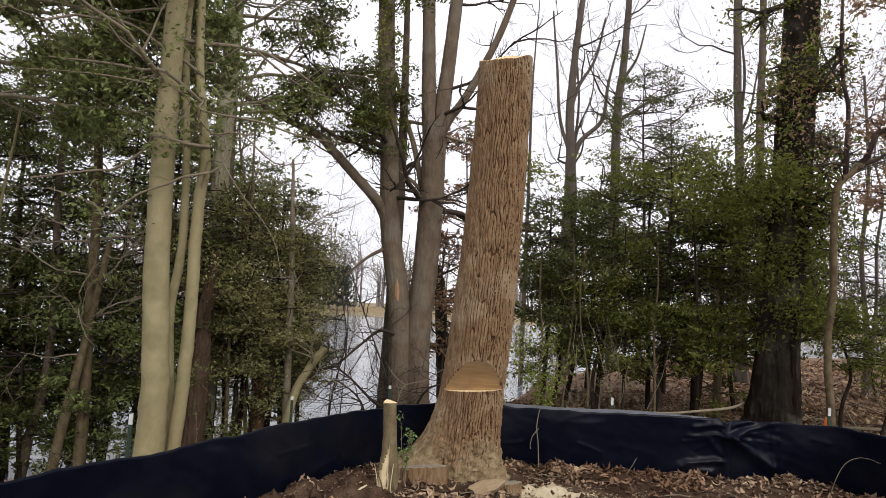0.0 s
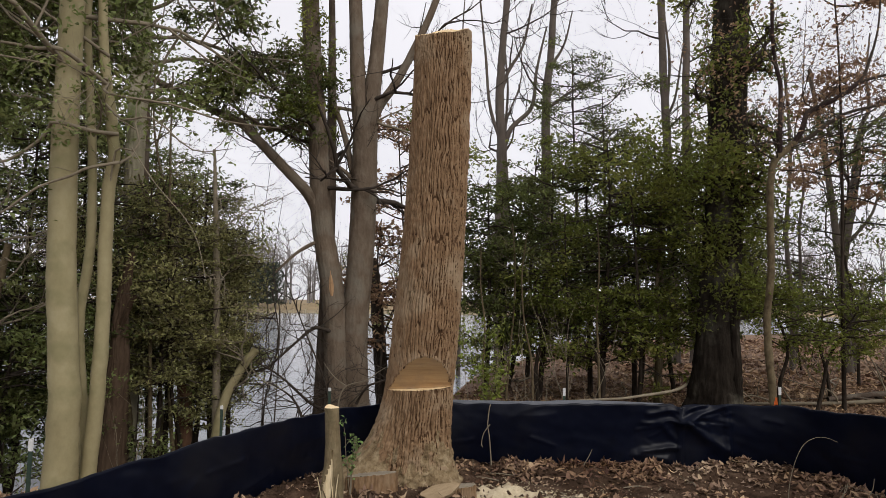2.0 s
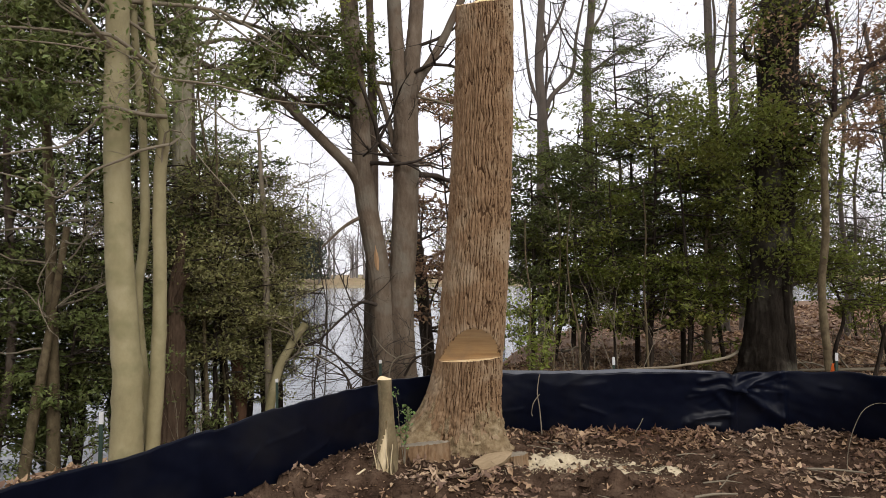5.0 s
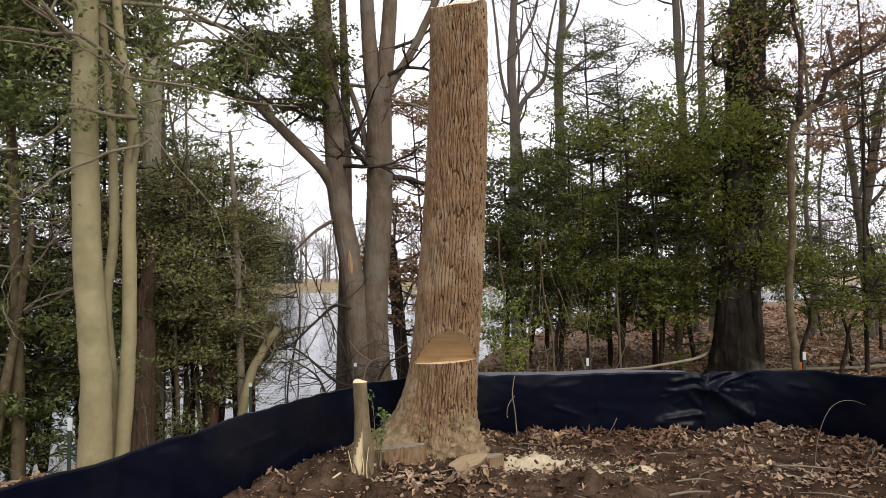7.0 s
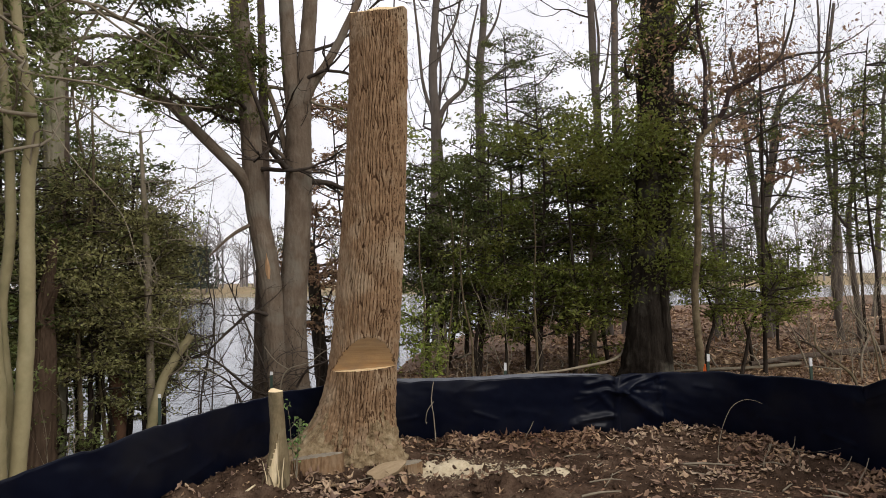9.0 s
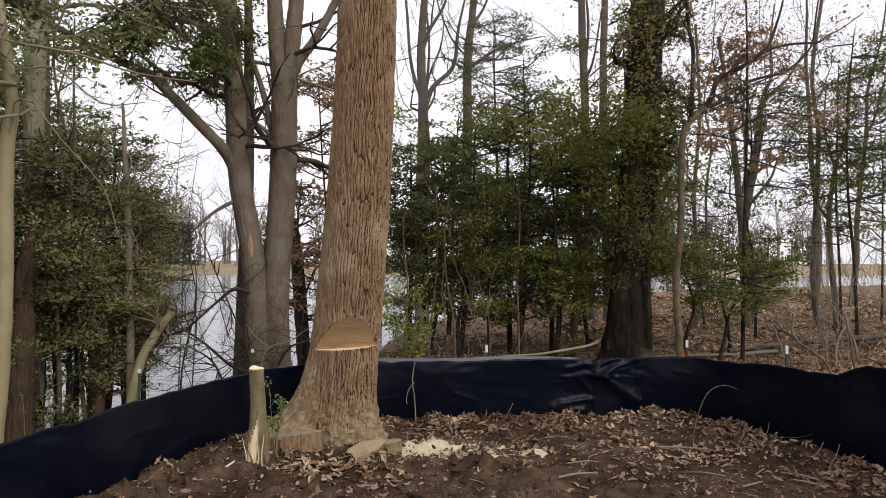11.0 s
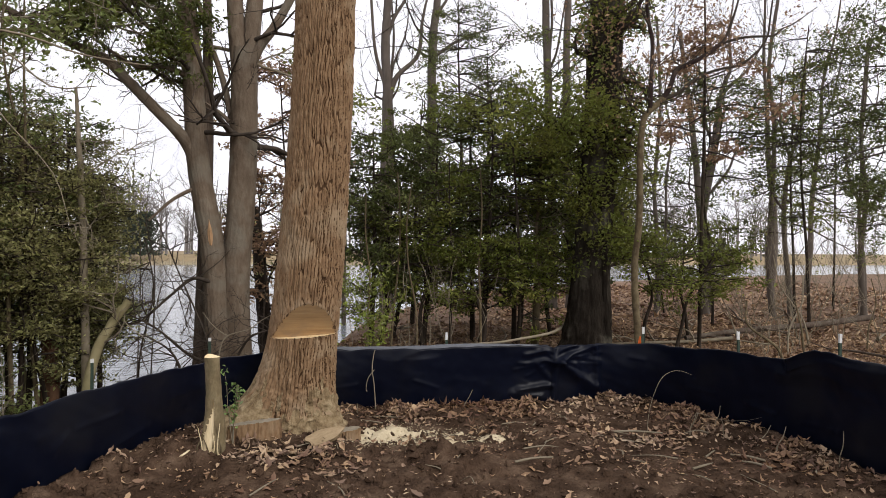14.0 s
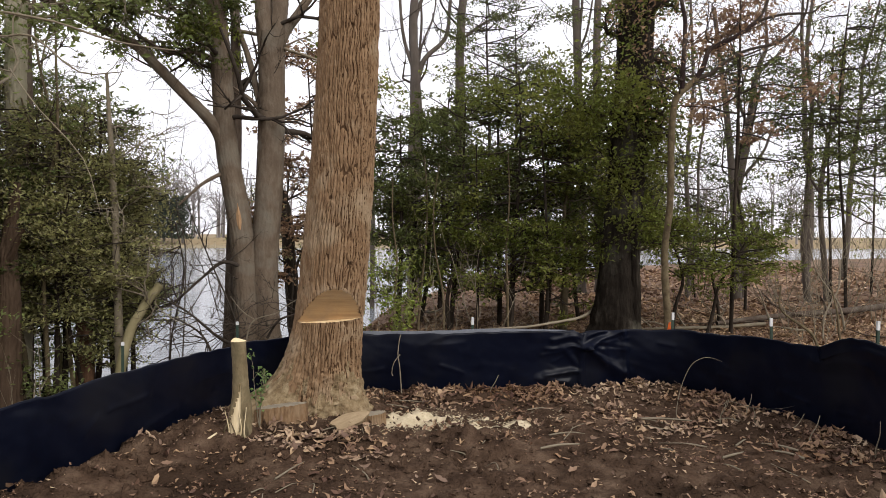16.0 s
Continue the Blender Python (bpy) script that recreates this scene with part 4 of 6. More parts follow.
stem_tree("twin_tree", "grey-brown trunk of a twin tree forking high up",
          [([(-0.78, 13.6, -0.6), (-0.84, 13.6, 0.9), (-0.76, 13.6, 2.23), (-0.72, 13.6, 3.39), (-0.72, 13.6, 4.3), (-0.72, 13.6, 4.85)], 0.225, 0.205),
           ([(-0.78, 13.6, 4.5), (-0.85, 13.6, 5.2), (-0.89, 13.6, 5.9), (-0.97, 13.6, 7.8), (-1.0, 13.6, 9.5)], 0.15, 0.09),
           ([(-0.66, 13.6, 4.5), (-0.60, 13.6, 5.2), (-0.53, 13.6, 5.95), (-0.40, 13.6, 7.8), (-0.3, 13.6, 9.5)], 0.155, 0.09),
           ([(-0.62, 13.5, 4.55), (-0.46, 13.5, 4.9), (-0.24, 13.5, 5.22), (0.05, 13.5, 5.77), (0.45, 13.5, 6.7), (0.9, 13.5, 8.2)], 0.085, 0.05),
           ([(-0.82, 13.6, 3.3), (-1.08, 13.7, 4.39), (-1.32, 13.7, 5.08), (-1.51, 13.7, 5.8)], 0.055, 0.03),
           ([(-0.84, 13.6, 3.5), (-1.05, 13.6, 3.75), (-1.35, 13.6, 3.95)], 0.04, 0.02)], "twin_bark", 12, ridges=(22, 0.008),
          limbs=(14, 3, 1.8, 2.4, 0.08, 3), twig_mat="dark_twig", rough=0.05)
stem_tree("dead_snag", "dark leaning trunk behind the twin tree",
          [([(-0.45, 17.5, -1.2), (-0.6, 17.5, 0.1), (-0.72, 17.5, 1.7), (-0.86, 17.5, 2.5)], 0.17, 0.12)], "dark_bark", 13, limbs=(14, 2, 1.0, 0.0, 0.1, 3), crown=("olive", 3, 0.07, 0.1), rough=0.1)

leaf_wrap(TWIN, [(-1.41, 13.5, 2.9), (-1.51, 13.5, 4.35), (-1.67, 13.5, 6.29), (-1.78, 13.5, 9.0)], 0.17, 0.13, 5.1, 8.0, 40, "gold_holly", 33)
leaf_wrap(TWIN, [(-1.41, 13.5, 2.9), (-1.51, 13.5, 4.35), (-1.67, 13.5, 6.29), (-1.78, 13.5, 9.0)], 0.17, 0.13, 4.3, 4.8, 7, "gold_holly", 34)
bm = bmesh.new()
for k in range(9):
    f = k / 8
    w = 0.035 * math.sin(math.pi * min(1, 0.12 + f * 0.95)) + 0.004
    x0, z0 = -1.19 - 0.035 * f, 1.62 + 0.42 * f
    bm.verts.new((x0 - w, 13.315, z0)), bm.verts.new((x0, 13.300, z0 + 0.01)), bm.verts.new((x0 + w, 13.315, z0))
bm.verts.ensure_lookup_table()
for k in range(8):
    for q in (0, 1):
        bm.faces.new([bm.verts[k * 3 + q], bm.verts[k * 3 + q + 1], bm.verts[k * 3 + q + 4], bm.verts[k * 3 + q + 3]])
torn = part("torn_bark", bm_mesh("torn_bark", bm, "scar"), TWIN, "pale orange scar where bark has torn off")
torn.location = -TWIN.location

# dead limbs hanging over the water beside the twin tree
def dead_limb(pts, r0, seed):
    rng = np.random.default_rng(seed)
    p = spline(pts, 7)
    base = np.array(pts[0])
    ob = empty("dead_limb", base, "dark crooked dead limb hanging over the water", "branch", "dead limbs")
    part("limb", Tubes().add(p - base, np.linspace(r0, 0.008, len(p)), 6, 0.1, 0, seed).mesh("limb", "dark_twig"), ob)
    t = Tubes()
    for k in range(16):
        q = p[int(rng.uniform(0.15, 0.95) * (len(p) - 1))] - base
        grow(t, rng, q, (rng.normal() - 0.3, rng.normal() * 0.5, rng.normal() * 0.7), 0.7, 0.009, 2, [], 3, 0.7, 0.0, 0.25, 4, 4, 0.6)
    part("branchwork", t.mesh("branchwork", "dark_twig"), ob, kind="stuff")


dead_limb([(-1.2, 13.35, 1.05), (-1.45, 13.2, 1.1), (-1.75, 13.1, 0.85), (-2.2, 13.0, 0.45), (-2.5, 12.9, 0.5)], 0.034, 61)
dead_limb([(-0.95, 13.2, -0.25), (-1.4, 13.0, -0.1), (-1.9, 12.9, 0.35), (-2.3, 12.8, 0.6)], 0.032, 62)
dead_limb([(-1.5, 13.0, -0.5), (-1.7, 12.9, 0.0), (-2.1, 12.8, 0.3)], 0.025, 63)
dead_limb([(-0.75, 13.2, -0.1), (-0.55, 13.0, 0.2), (-0.2, 12.9, 0.35), (0.1, 12.8, 0.65)], 0.022, 64)
dead_limb([(-1.15, 13.2, -0.3), (-1.25, 13.0, 0.3), (-1.6, 12.9, 1.2), (-1.9, 12.8, 2.0)], 0.016, 65)
dead_limb([(-2.3, 13.4, -0.9), (-2.2, 13.2, 0.0), (-2.0, 13.1, 0.9), (-2.1, 13.0, 1.7)], 0.016, 66)

# tall bare trees beyond, seen against the sky
def tall_bare(x, y, h, r, seed, lean=0.0, lim=9, length=3.4, zmin=4.0):
    g = float(ground_height(x, y))
    rng = np.random.default_rng(seed)
    a, b_ = rng.normal(size=2) * 0.4
    sway = np.cumsum(rng.normal(size=(8, 2)) * 0.11, axis=0)
    stems = [([(x - lean * 0.4, y, g - 0.2)] + [(x - lean * 0.4 + lean * 1.4 * (q + 1) / 8 + sway[q, 0], y + sway[q, 1], h * 1.15 * (q + 1) / 8) for q in range(8)], r, r * 0.08)]
    fork = np.array(stems[0][0][4])
    if seed % 2:
        stems.append(([tuple(fork), tuple(fork + [0.25 + a * 0.3, 0, h * 0.06]), tuple(fork + [0.6 + a * 0.3, b_ * 0.4, h * 0.2]), tuple(fork + [0.75 + a, b_, h * 0.45])], r * 0.55, r * 0.08))
    return stem_tree("bare_tree", "tall leafless grey tree standing in the woods", stems, "far_trunk", seed, "tall bare trees", limbs=(lim, 2, length, zmin, 0.22, 4), twig_mat="dark_twig", sides=9, crook=0.15)


for k, (x, y, h, r, le) in enumerate(((3.3, 27, 13, 0.10, -0.3), (1.9, 29, 14, 0.10, 0.3), (7.3, 21.4, 12, 0.09, -0.1), (16.5, 24, 12, 0.13, -0.4), (19, 25, 11, 0.12, 0.3), (9.4, 18.5, 8, 0.05, 0.3), (14.8, 17.5, 8, 0.06, 0.3))):
    tall_bare(x, y, h, r, 501 + k, le)


def forked_bare(stems, seed, lim=10, length=2.4, zmin=3.0, mat="far_trunk"):
    """A bare tree whose crooked stem and forks are given; the first point stands on the ground."""
    (x, y, _), g = stems[0][0][0], float(ground_height(stems[0][0][0][0], stems[0][0][0][1]))
    stems[0][0][0] = (x, y, g - 0.2)
    return stem_tree("bare_tree", "leafless grey tree forking into crooked limbs", stems, mat, seed, "tall bare trees", limbs=(lim, 3, length, zmin, 0.16, 3), twig_mat="dark_twig", sides=9, crook=0.06)


forked_bare([([(2.95, 25, 0), (2.92, 25, 3), (2.97, 25, 6.6), (2.90, 25, 8.4), (3.0, 25, 10.4), (3.25, 25, 13)], 0.22, 0.10),
             ([(2.95, 25, 6.4), (3.35, 25, 7.3), (3.85, 25, 8.2), (4.1, 25, 9.4), (4.5, 25, 11)], 0.11, 0.03),
             ([(2.92, 25, 8.6), (3.25, 25, 9.3), (3.75, 25, 10.3), (4.0, 25, 11.8)], 0.08, 0.03),
             ([(2.96, 25, 6.9), (2.5, 25, 8.2), (2.35, 25, 10.0), (2.2, 25, 12)], 0.07, 0.03)], 521)
forked_bare([([(4.55, 25, 0), (4.5, 25, 4), (4.5, 25, 8.5), (4.65, 25, 10), (4.8, 25, 13), (4.8, 25, 15)], 0.19, 0.08),
             ([(4.5, 25, 8.1), (5.2, 25, 8.7), (6.2, 25, 9.0), (7.2, 25, 9.4)], 0.06, 0.015),
             ([(4.65, 25, 9.6), (5.1, 25, 10.4), (5.4, 25, 11.6)], 0.06, 0.02)], 522)
forked_bare([([(7.35, 21, 0), (7.3, 21, 3), (7.2, 21, 6), (7.10, 21, 8.7), (7.05, 21, 12)], 0.15, 0.09)], 523, lim=5)
forked_bare([([(7.7, 20.5, 0), (7.6, 20.5, 4), (7.55, 20.5, 7), (7.6, 20.5, 9), (7.6, 20.5, 12)], 0.13, 0.08)], 524, lim=5)
forked_bare([([(11.7, 20, 0), (11.73, 20, 1.31), (11.53, 20, 2.6), (11.84, 20, 4.23), (11.98, 20, 5.21), (12.06, 20, 6.03)], 0.15, 0.09),
             ([(12.05, 20, 5.9), (12.2, 20, 6.5), (12.38, 20, 6.9), (12.3, 20, 7.9), (12.5, 20, 9)], 0.075, 0.02),
             ([(12.0, 20, 5.6), (12.4, 20, 6.2), (12.75, 20, 6.8), (13.4, 20, 7.6)], 0.07, 0.02),
             ([(11.9, 20, 4.6), (11.6, 20, 5.4), (11.5, 20, 6.4), (11.1, 20, 7.4)], 0.05, 0.02),
             ([(11.6, 20, 3.1), (12.2, 20, 4.0), (12.7, 20, 4.6), (13.3, 20, 5.6)], 0.05, 0.02)], 525)
forked_bare([([(11.0, 19, 0), (10.9, 19, 1.6), (10.78, 19, 3.31), (10.57, 19, 5.14), (10.46, 19, 5.9), (10.2, 19, 7.6)], 0.12, 0.05),
             ([(10.8, 19, 3.2), (11.1, 19, 4.1), (11.0, 19, 5.2), (11.3, 19, 6.3)], 0.05, 0.02)], 526)
forked_bare([([(12.35, 18, 0), (12.2, 18, 1.2), (12.24, 18, 2.21), (12.37, 18, 4.72), (12.2, 18, 6.4), (12.5, 18, 8.5)], 0.085, 0.04)], 527)
forked_bare([([(12.9, 18, 0), (12.8, 18, 0.75), (12.65, 18, 2.51), (12.83, 18, 4.0), (13.16, 18, 4.9), (13.3, 18, 6.8)], 0.085, 0.03),
             ([(12.7, 18, 2.6), (12.3, 18, 3.2), (12.1, 18, 4.2)], 0.045, 0.015), ([(12.85, 18, 4.0), (12.5, 18, 5.0), (12.6, 18, 6.2)], 0.04, 0.015)], 528)
forked_bare([([(14.2, 17, 0), (14.1, 17, 1.6), (14.25, 17, 3.0), (14.1, 17, 4.6), (14.3, 17, 7)], 0.09, 0.03),
             ([(14.2, 17, 2.6), (13.7, 17, 3.5), (13.6, 17, 4.6)], 0.045, 0.015)], 529)
forked_bare([([(9.0, 18, 0), (9.05, 18, 1.5), (8.95, 18, 3.2), (9.1, 18, 5.2), (9.0, 18, 7.5)], 0.07, 0.03)], 530)

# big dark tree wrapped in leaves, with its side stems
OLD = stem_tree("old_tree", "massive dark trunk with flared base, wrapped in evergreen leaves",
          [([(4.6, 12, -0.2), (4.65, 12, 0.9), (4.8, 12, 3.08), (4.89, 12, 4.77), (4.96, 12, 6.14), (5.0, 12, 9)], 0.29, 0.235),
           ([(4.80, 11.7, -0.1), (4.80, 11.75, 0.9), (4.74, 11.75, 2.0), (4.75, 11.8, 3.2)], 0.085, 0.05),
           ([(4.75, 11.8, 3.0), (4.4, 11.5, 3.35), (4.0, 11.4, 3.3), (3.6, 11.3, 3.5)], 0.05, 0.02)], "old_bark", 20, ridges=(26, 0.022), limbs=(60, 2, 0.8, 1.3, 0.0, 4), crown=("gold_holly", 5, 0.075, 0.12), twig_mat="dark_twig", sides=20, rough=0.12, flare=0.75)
leaf_wrap(OLD, [(4.6, 12, -0.2), (4.65, 12, 0.9), (4.8, 12, 3.08), (4.89, 12, 4.77), (4.96, 12, 6.14), (5.0, 12, 9)], 0.29, 0.235, 4.4, 7.0, 30, "sprig", 31, side=0.6)
leaf_wrap(OLD, [(4.6, 12, -0.2), (4.65, 12, 0.9), (4.8, 12, 3.08), (4.89, 12, 4.77)], 0.29, 0.26, 1.2, 3.6, 26, "gold_holly", 32, side=-0.6)
stem_tree("crooked_tree", "crooked dark tree with elbowed spreading limbs",
          [([(4.98, 11, -0.1), (4.95, 11, 0.47), (4.90, 11, 1.27), (4.95, 10.95, 2.07), (4.93, 10.9, 2.87), (4.98, 10.9, 3.43), (5.17, 10.9, 3.64), (5.30, 10.9, 3.77)], 0.052, 0.042),
           ([(5.28, 10.9, 3.74), (5.38, 10.9, 3.92), (5.48, 10.9, 4.16), (5.70, 10.9, 4.26), (5.96, 10.9, 4.41), (6.22, 10.9, 4.61)], 0.040, 0.030),
           ([(6.20, 10.9, 4.59), (6.30, 10.9, 4.76), (6.37, 10.9, 4.97), (6.45, 10.9, 5.18), (6.53, 10.9, 5.5), (6.6, 10.9, 6.4)], 0.024, 0.010),
           ([(6.20, 10.9, 4.60), (6.55, 10.85, 4.69), (6.96, 10.8, 4.74), (7.15, 10.8, 4.86), (7.34, 10.8, 4.94), (7.7, 10.8, 5.2)], 0.022, 0.005),
           ([(5.30, 10.9, 3.75), (5.45, 10.85, 3.80), (5.61, 10.8, 3.92), (5.92, 10.8, 4.12), (6.20, 10.8, 4.20), (6.50, 10.8, 4.33), (6.83, 10.8, 4.62), (6.96, 10.8, 5.09), (7.05, 10.8, 5.8)], 0.030, 0.010),
           ([(5.08, 10.9, 3.60), (5.07, 10.9, 3.95), (5.10, 10.9, 4.49), (5.08, 10.9, 4.9), (5.02, 10.9, 5.3), (5.05, 10.9, 6.4)], 0.036, 0.020),
           ([(5.10, 10.9, 3.72), (4.88, 10.85, 3.74), (4.66, 10.8, 3.67), (4.45, 10.75, 3.72)], 0.020, 0.008),
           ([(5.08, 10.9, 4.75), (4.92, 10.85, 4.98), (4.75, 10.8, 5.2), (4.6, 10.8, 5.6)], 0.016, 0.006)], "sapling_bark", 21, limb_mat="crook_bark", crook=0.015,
          limbs=(32, 3, 1.25, 3.5, 0.08, 3), crown=("dead_leaf", 1, 0.06, 0.1), twig_mat="dark_twig", sides=10, rough=0.12)

# ---------------------------------------------------------------- evergreens
def evergreen(x, y, h, w, seed, mat="holly", label="dense dark green holly with branches to the ground", low=0.15, count=70, per=11, size=0.062, group="hollies", top=0.35, layered=0.4, slim=0.8):
    rng = np.random.default_rng(seed)
    g = float(ground_height(x, y))
    tree = empty("holly_tree", (x, y, g), label, "tree", group)
    lean = rng.normal(size=2) * 0.12
    way = np.cumsum(rng.normal(size=(4, 2)) * 0.08, axis=0)
    line = spline([(0, 0, -0.15)] + [(lean[0] * (q + 1) / 4 + way[q, 0], lean[1] * (q + 1) / 4 + way[q, 1], h * (q + 1) / 4) for q in range(4)], 6)
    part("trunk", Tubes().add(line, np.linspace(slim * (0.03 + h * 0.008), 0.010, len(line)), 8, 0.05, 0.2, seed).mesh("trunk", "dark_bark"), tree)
    t, tips = Tubes(), []
    for k in range(count):
        f = low + (1 - low) * rng.uniform(0, 1) ** 0.9
        p = line[min(len(line) - 1, int(f * (len(line) - 1)))]
        shape = (top + (1 - top) * math.sin(math.pi * min(1.0, (1 - f) * 0.75 + 0.18)))
        a = rng.uniform(0, 2 * math.pi)
        reach = w * shape * rng.uniform(0.55, 1.1)
        grow(t, rng, p, (math.cos(a), math.sin(a), rng.uniform(-0.15, 0.45)), reach, 0.012 + 0.006 * reach, 2 if reach > 0.7 else 1, tips, 3, 0.85, -0.02, 0.16, 4, 4, 0.5, layered)
    part("branchwork", t.mesh("branchwork", "dark_twig"), tree, kind="stuff")
    tp = np.array(tips)
    tp = tp[tp[:, 2] > 0.1]
    pl = np.repeat(tp, per, axis=0) + rng.normal(size=(len(tp) * per, 3)) * [0.10, 0.10, 0.035]
    part("crown", leaves("crown", pl, size, mat, rng, 0.15, 0.5, 0.68), tree, kind="stuff")
    return tree


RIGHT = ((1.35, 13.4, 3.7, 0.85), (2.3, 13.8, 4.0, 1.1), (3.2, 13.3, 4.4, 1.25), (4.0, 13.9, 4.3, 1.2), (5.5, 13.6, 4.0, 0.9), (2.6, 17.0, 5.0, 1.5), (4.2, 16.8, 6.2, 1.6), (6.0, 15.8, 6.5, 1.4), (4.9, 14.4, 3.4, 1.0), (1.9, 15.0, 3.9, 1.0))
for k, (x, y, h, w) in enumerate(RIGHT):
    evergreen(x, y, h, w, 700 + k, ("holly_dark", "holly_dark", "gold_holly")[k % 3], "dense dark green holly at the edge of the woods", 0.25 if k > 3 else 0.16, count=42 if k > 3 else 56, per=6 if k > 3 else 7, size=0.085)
for k, (x, y, h, w) in enumerate(((6.3, 12.4, 1.7, 0.9), (7.3, 13.6, 1.9, 0.9), (5.6, 12.1, 2.0, 0.7), (2.2, 13.0, 2.2, 0.8), (3.0, 12.6, 1.9, 0.8), (1.5, 13.8, 2.4, 0.7), (3.7, 12.9, 2.0, 0.7))):
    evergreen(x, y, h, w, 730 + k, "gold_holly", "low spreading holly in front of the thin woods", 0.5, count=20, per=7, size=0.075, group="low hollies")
LEFT = ((-3.35, 14.6, 4.4, 0.7), (-3.6, 13.8, 5.4, 0.9), (-4.2, 13.5, 6.0, 1.05), (-4.9, 12.8, 6.9, 1.3), (-5.7, 12.0, 6.9, 1.4), (-6.6, 11.4, 7.2, 1.5), (-7.7, 10.8, 7.4, 1.5),
        (-5.2, 15.4, 6.8, 1.3), (-6.4, 14.8, 8.0, 1.6), (-8.4, 13.6, 8.4, 1.6))
for k, (x, y, h, w) in enumerate(LEFT):
    # outer bank trees take the leaf copy with shade in its colour
    evergreen(x, y, h, w, 800 + k, ("olive", "holly", "olive", "holly", "holly_dark", "holly_dark", "holly_dark", "holly", "holly_dark", "holly_dark")[k], "dense green holly on the wooded pond bank", 0.36 if k < 4 else 0.22, count=50 if k < 4 else 62, per=8, size=0.08, group="bank hollies")
for k, (x, y, h, w) in enumerate(((-4.9, 10.6, 1.5, 0.8), (-6.0, 9.8, 1.6, 0.8), (-3.9, 12.0, 1.6, 0.6))):
    evergreen(x, y, h, w, 840 + k, "holly", "low holly shrub leaning over the water", 0.1, count=18, per=6, size=0.07, group="bank shrubs")

for k, (x, y, h, w) in enumerate(((-5.3, 11.3, 4.0, 0.9), (-6.0, 10.9, 4.4, 1.1), (-6.8, 10.3, 4.4, 1.1), (-7.5, 9.6, 4.4, 1.2), (-6.3, 12.6, 5.0, 1.2))):
    evergreen(x, y, h, w, 850 + k, ("holly", "holly_dark", "holly_dark")[k % 3], "leafy understorey holly leaning over the pond", 0.36, count=46, per=10, size=0.08, group="bank hollies", top=0.7)
for k, (x, y, h, w) in enumerate(((-3.1, 14.2, 4.2, 0.65), (-3.45, 13.3, 4.9, 0.9), (-3.75, 12.5, 4.5, 0.95), (-4.35, 12.0, 4.9, 1.05), (-3.3, 12.8, 3.4, 0.7), (-3.2, 13.7, 4.1, 0.7), (-3.9, 13.4, 5.4, 0.9), (-3.0, 13.4, 2.5, 0.55))):
    evergreen(x, y, h, w, 820 + k, "olive", "bushy olive-green evergreen on the pond bank", 0.40, count=60, per=7, size=0.066, group="bank hollies", top=0.75)

for k, (x, y, h, r_) in enumerate(((3.62, 12.5, 3.2, 0.032), (4.05, 12.9, 3.6, 0.045), (2.95, 12.2, 2.8, 0.022), (2.55, 12.6, 3.0, 0.024), (1.95, 12.2, 2.6, 0.018), (1.62, 12.9, 2.8, 0.022), (3.3, 14.2, 3.6, 0.05), (4.26, 13.5, 3.4, 0.075), (1.2, 12.3, 2.4, 0.02))):
    rng = np.random.default_rng(640 + k)
    sway = np.cumsum(rng.normal(size=(4, 2)) * 0.05, axis=0)
    stem_tree("sapling_tree", "slim crooked stem standing below holly branches", [([(x, y, -0.2)] + [(x + sway[q, 0], y + sway[q, 1], h * (q + 1) / 4) for q in range(4)], r_, r_ * 0.4)], "sapling_bark" if k % 3 else "dark_bark", 640 + k,
              "stems below the hollies", limbs=(7, 2, 0.8, 0.5, 0.05, 3), twig_mat="twig" if k % 2 else "dark_twig", sides=8, flare=0.15)

# sparse leafy trees in the thin woods
for k, (x, y, h, w) in enumerate(((9.0, 15.5, 5.6, 1.5), (10.6, 14.5, 6.4, 1.6), (12.2, 17.0, 6.5, 1.7), (13.6, 15.0, 5.5, 1.6), (11.2, 12.6, 6.2, 1.5), (15.0, 19.0, 6.0, 1.7), (9.8, 19.0, 4.0, 1.6))):
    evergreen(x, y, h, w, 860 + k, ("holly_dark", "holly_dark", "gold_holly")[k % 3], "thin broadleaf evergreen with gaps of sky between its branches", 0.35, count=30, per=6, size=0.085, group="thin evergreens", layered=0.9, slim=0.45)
evergreen(4.77, 22.0, 9.3, 1.6, 880, "holly_dark", "slender spired evergreen rising behind the hollies", 0.3, count=80, per=4, size=0.09, group="thin evergreens", top=0.1)


def overhang(x, y, h, seed, limbs_, mat, label, per=4, size=0.085):
    """An evergreen whose long limbs reach out over the view; limbs_: (z, way, length)."""
    rng = np.random.default_rng(seed)
    g = float(ground_height(x, y))
    tree = empty("holly_tree", (x, y, g), label, "tree")
    line = spline([(0, 0, -0.2), (0.1, 0, h * 0.5), (0, 0.1, h)], 8)
    part("trunk", Tubes().add(line, np.linspace(0.14, 0.04, len(line)), 10, 0.05, 0.2, seed).mesh("trunk", "grey_bark"), tree)
    t, tips = Tubes(), []
    for z, way, ln in limbs_:
        grow(t, rng, (0, 0, z - g), way, ln, 0.035, 3, tips, 5, 0.55, 0.0, 0.12, 6, 8, 0.42)
    part("branchwork", t.mesh("branchwork", "twig"), tree, kind="stuff")
    tp = np.array(tips)
    pl = np.repeat(tp, per, axis=0) + rng.normal(size=(len(tp) * per, 3)) * [0.09, 0.09, 0.05]
    part("crown", leaves("crown", pl, size, mat, rng), tree, kind="stuff")
    return tree


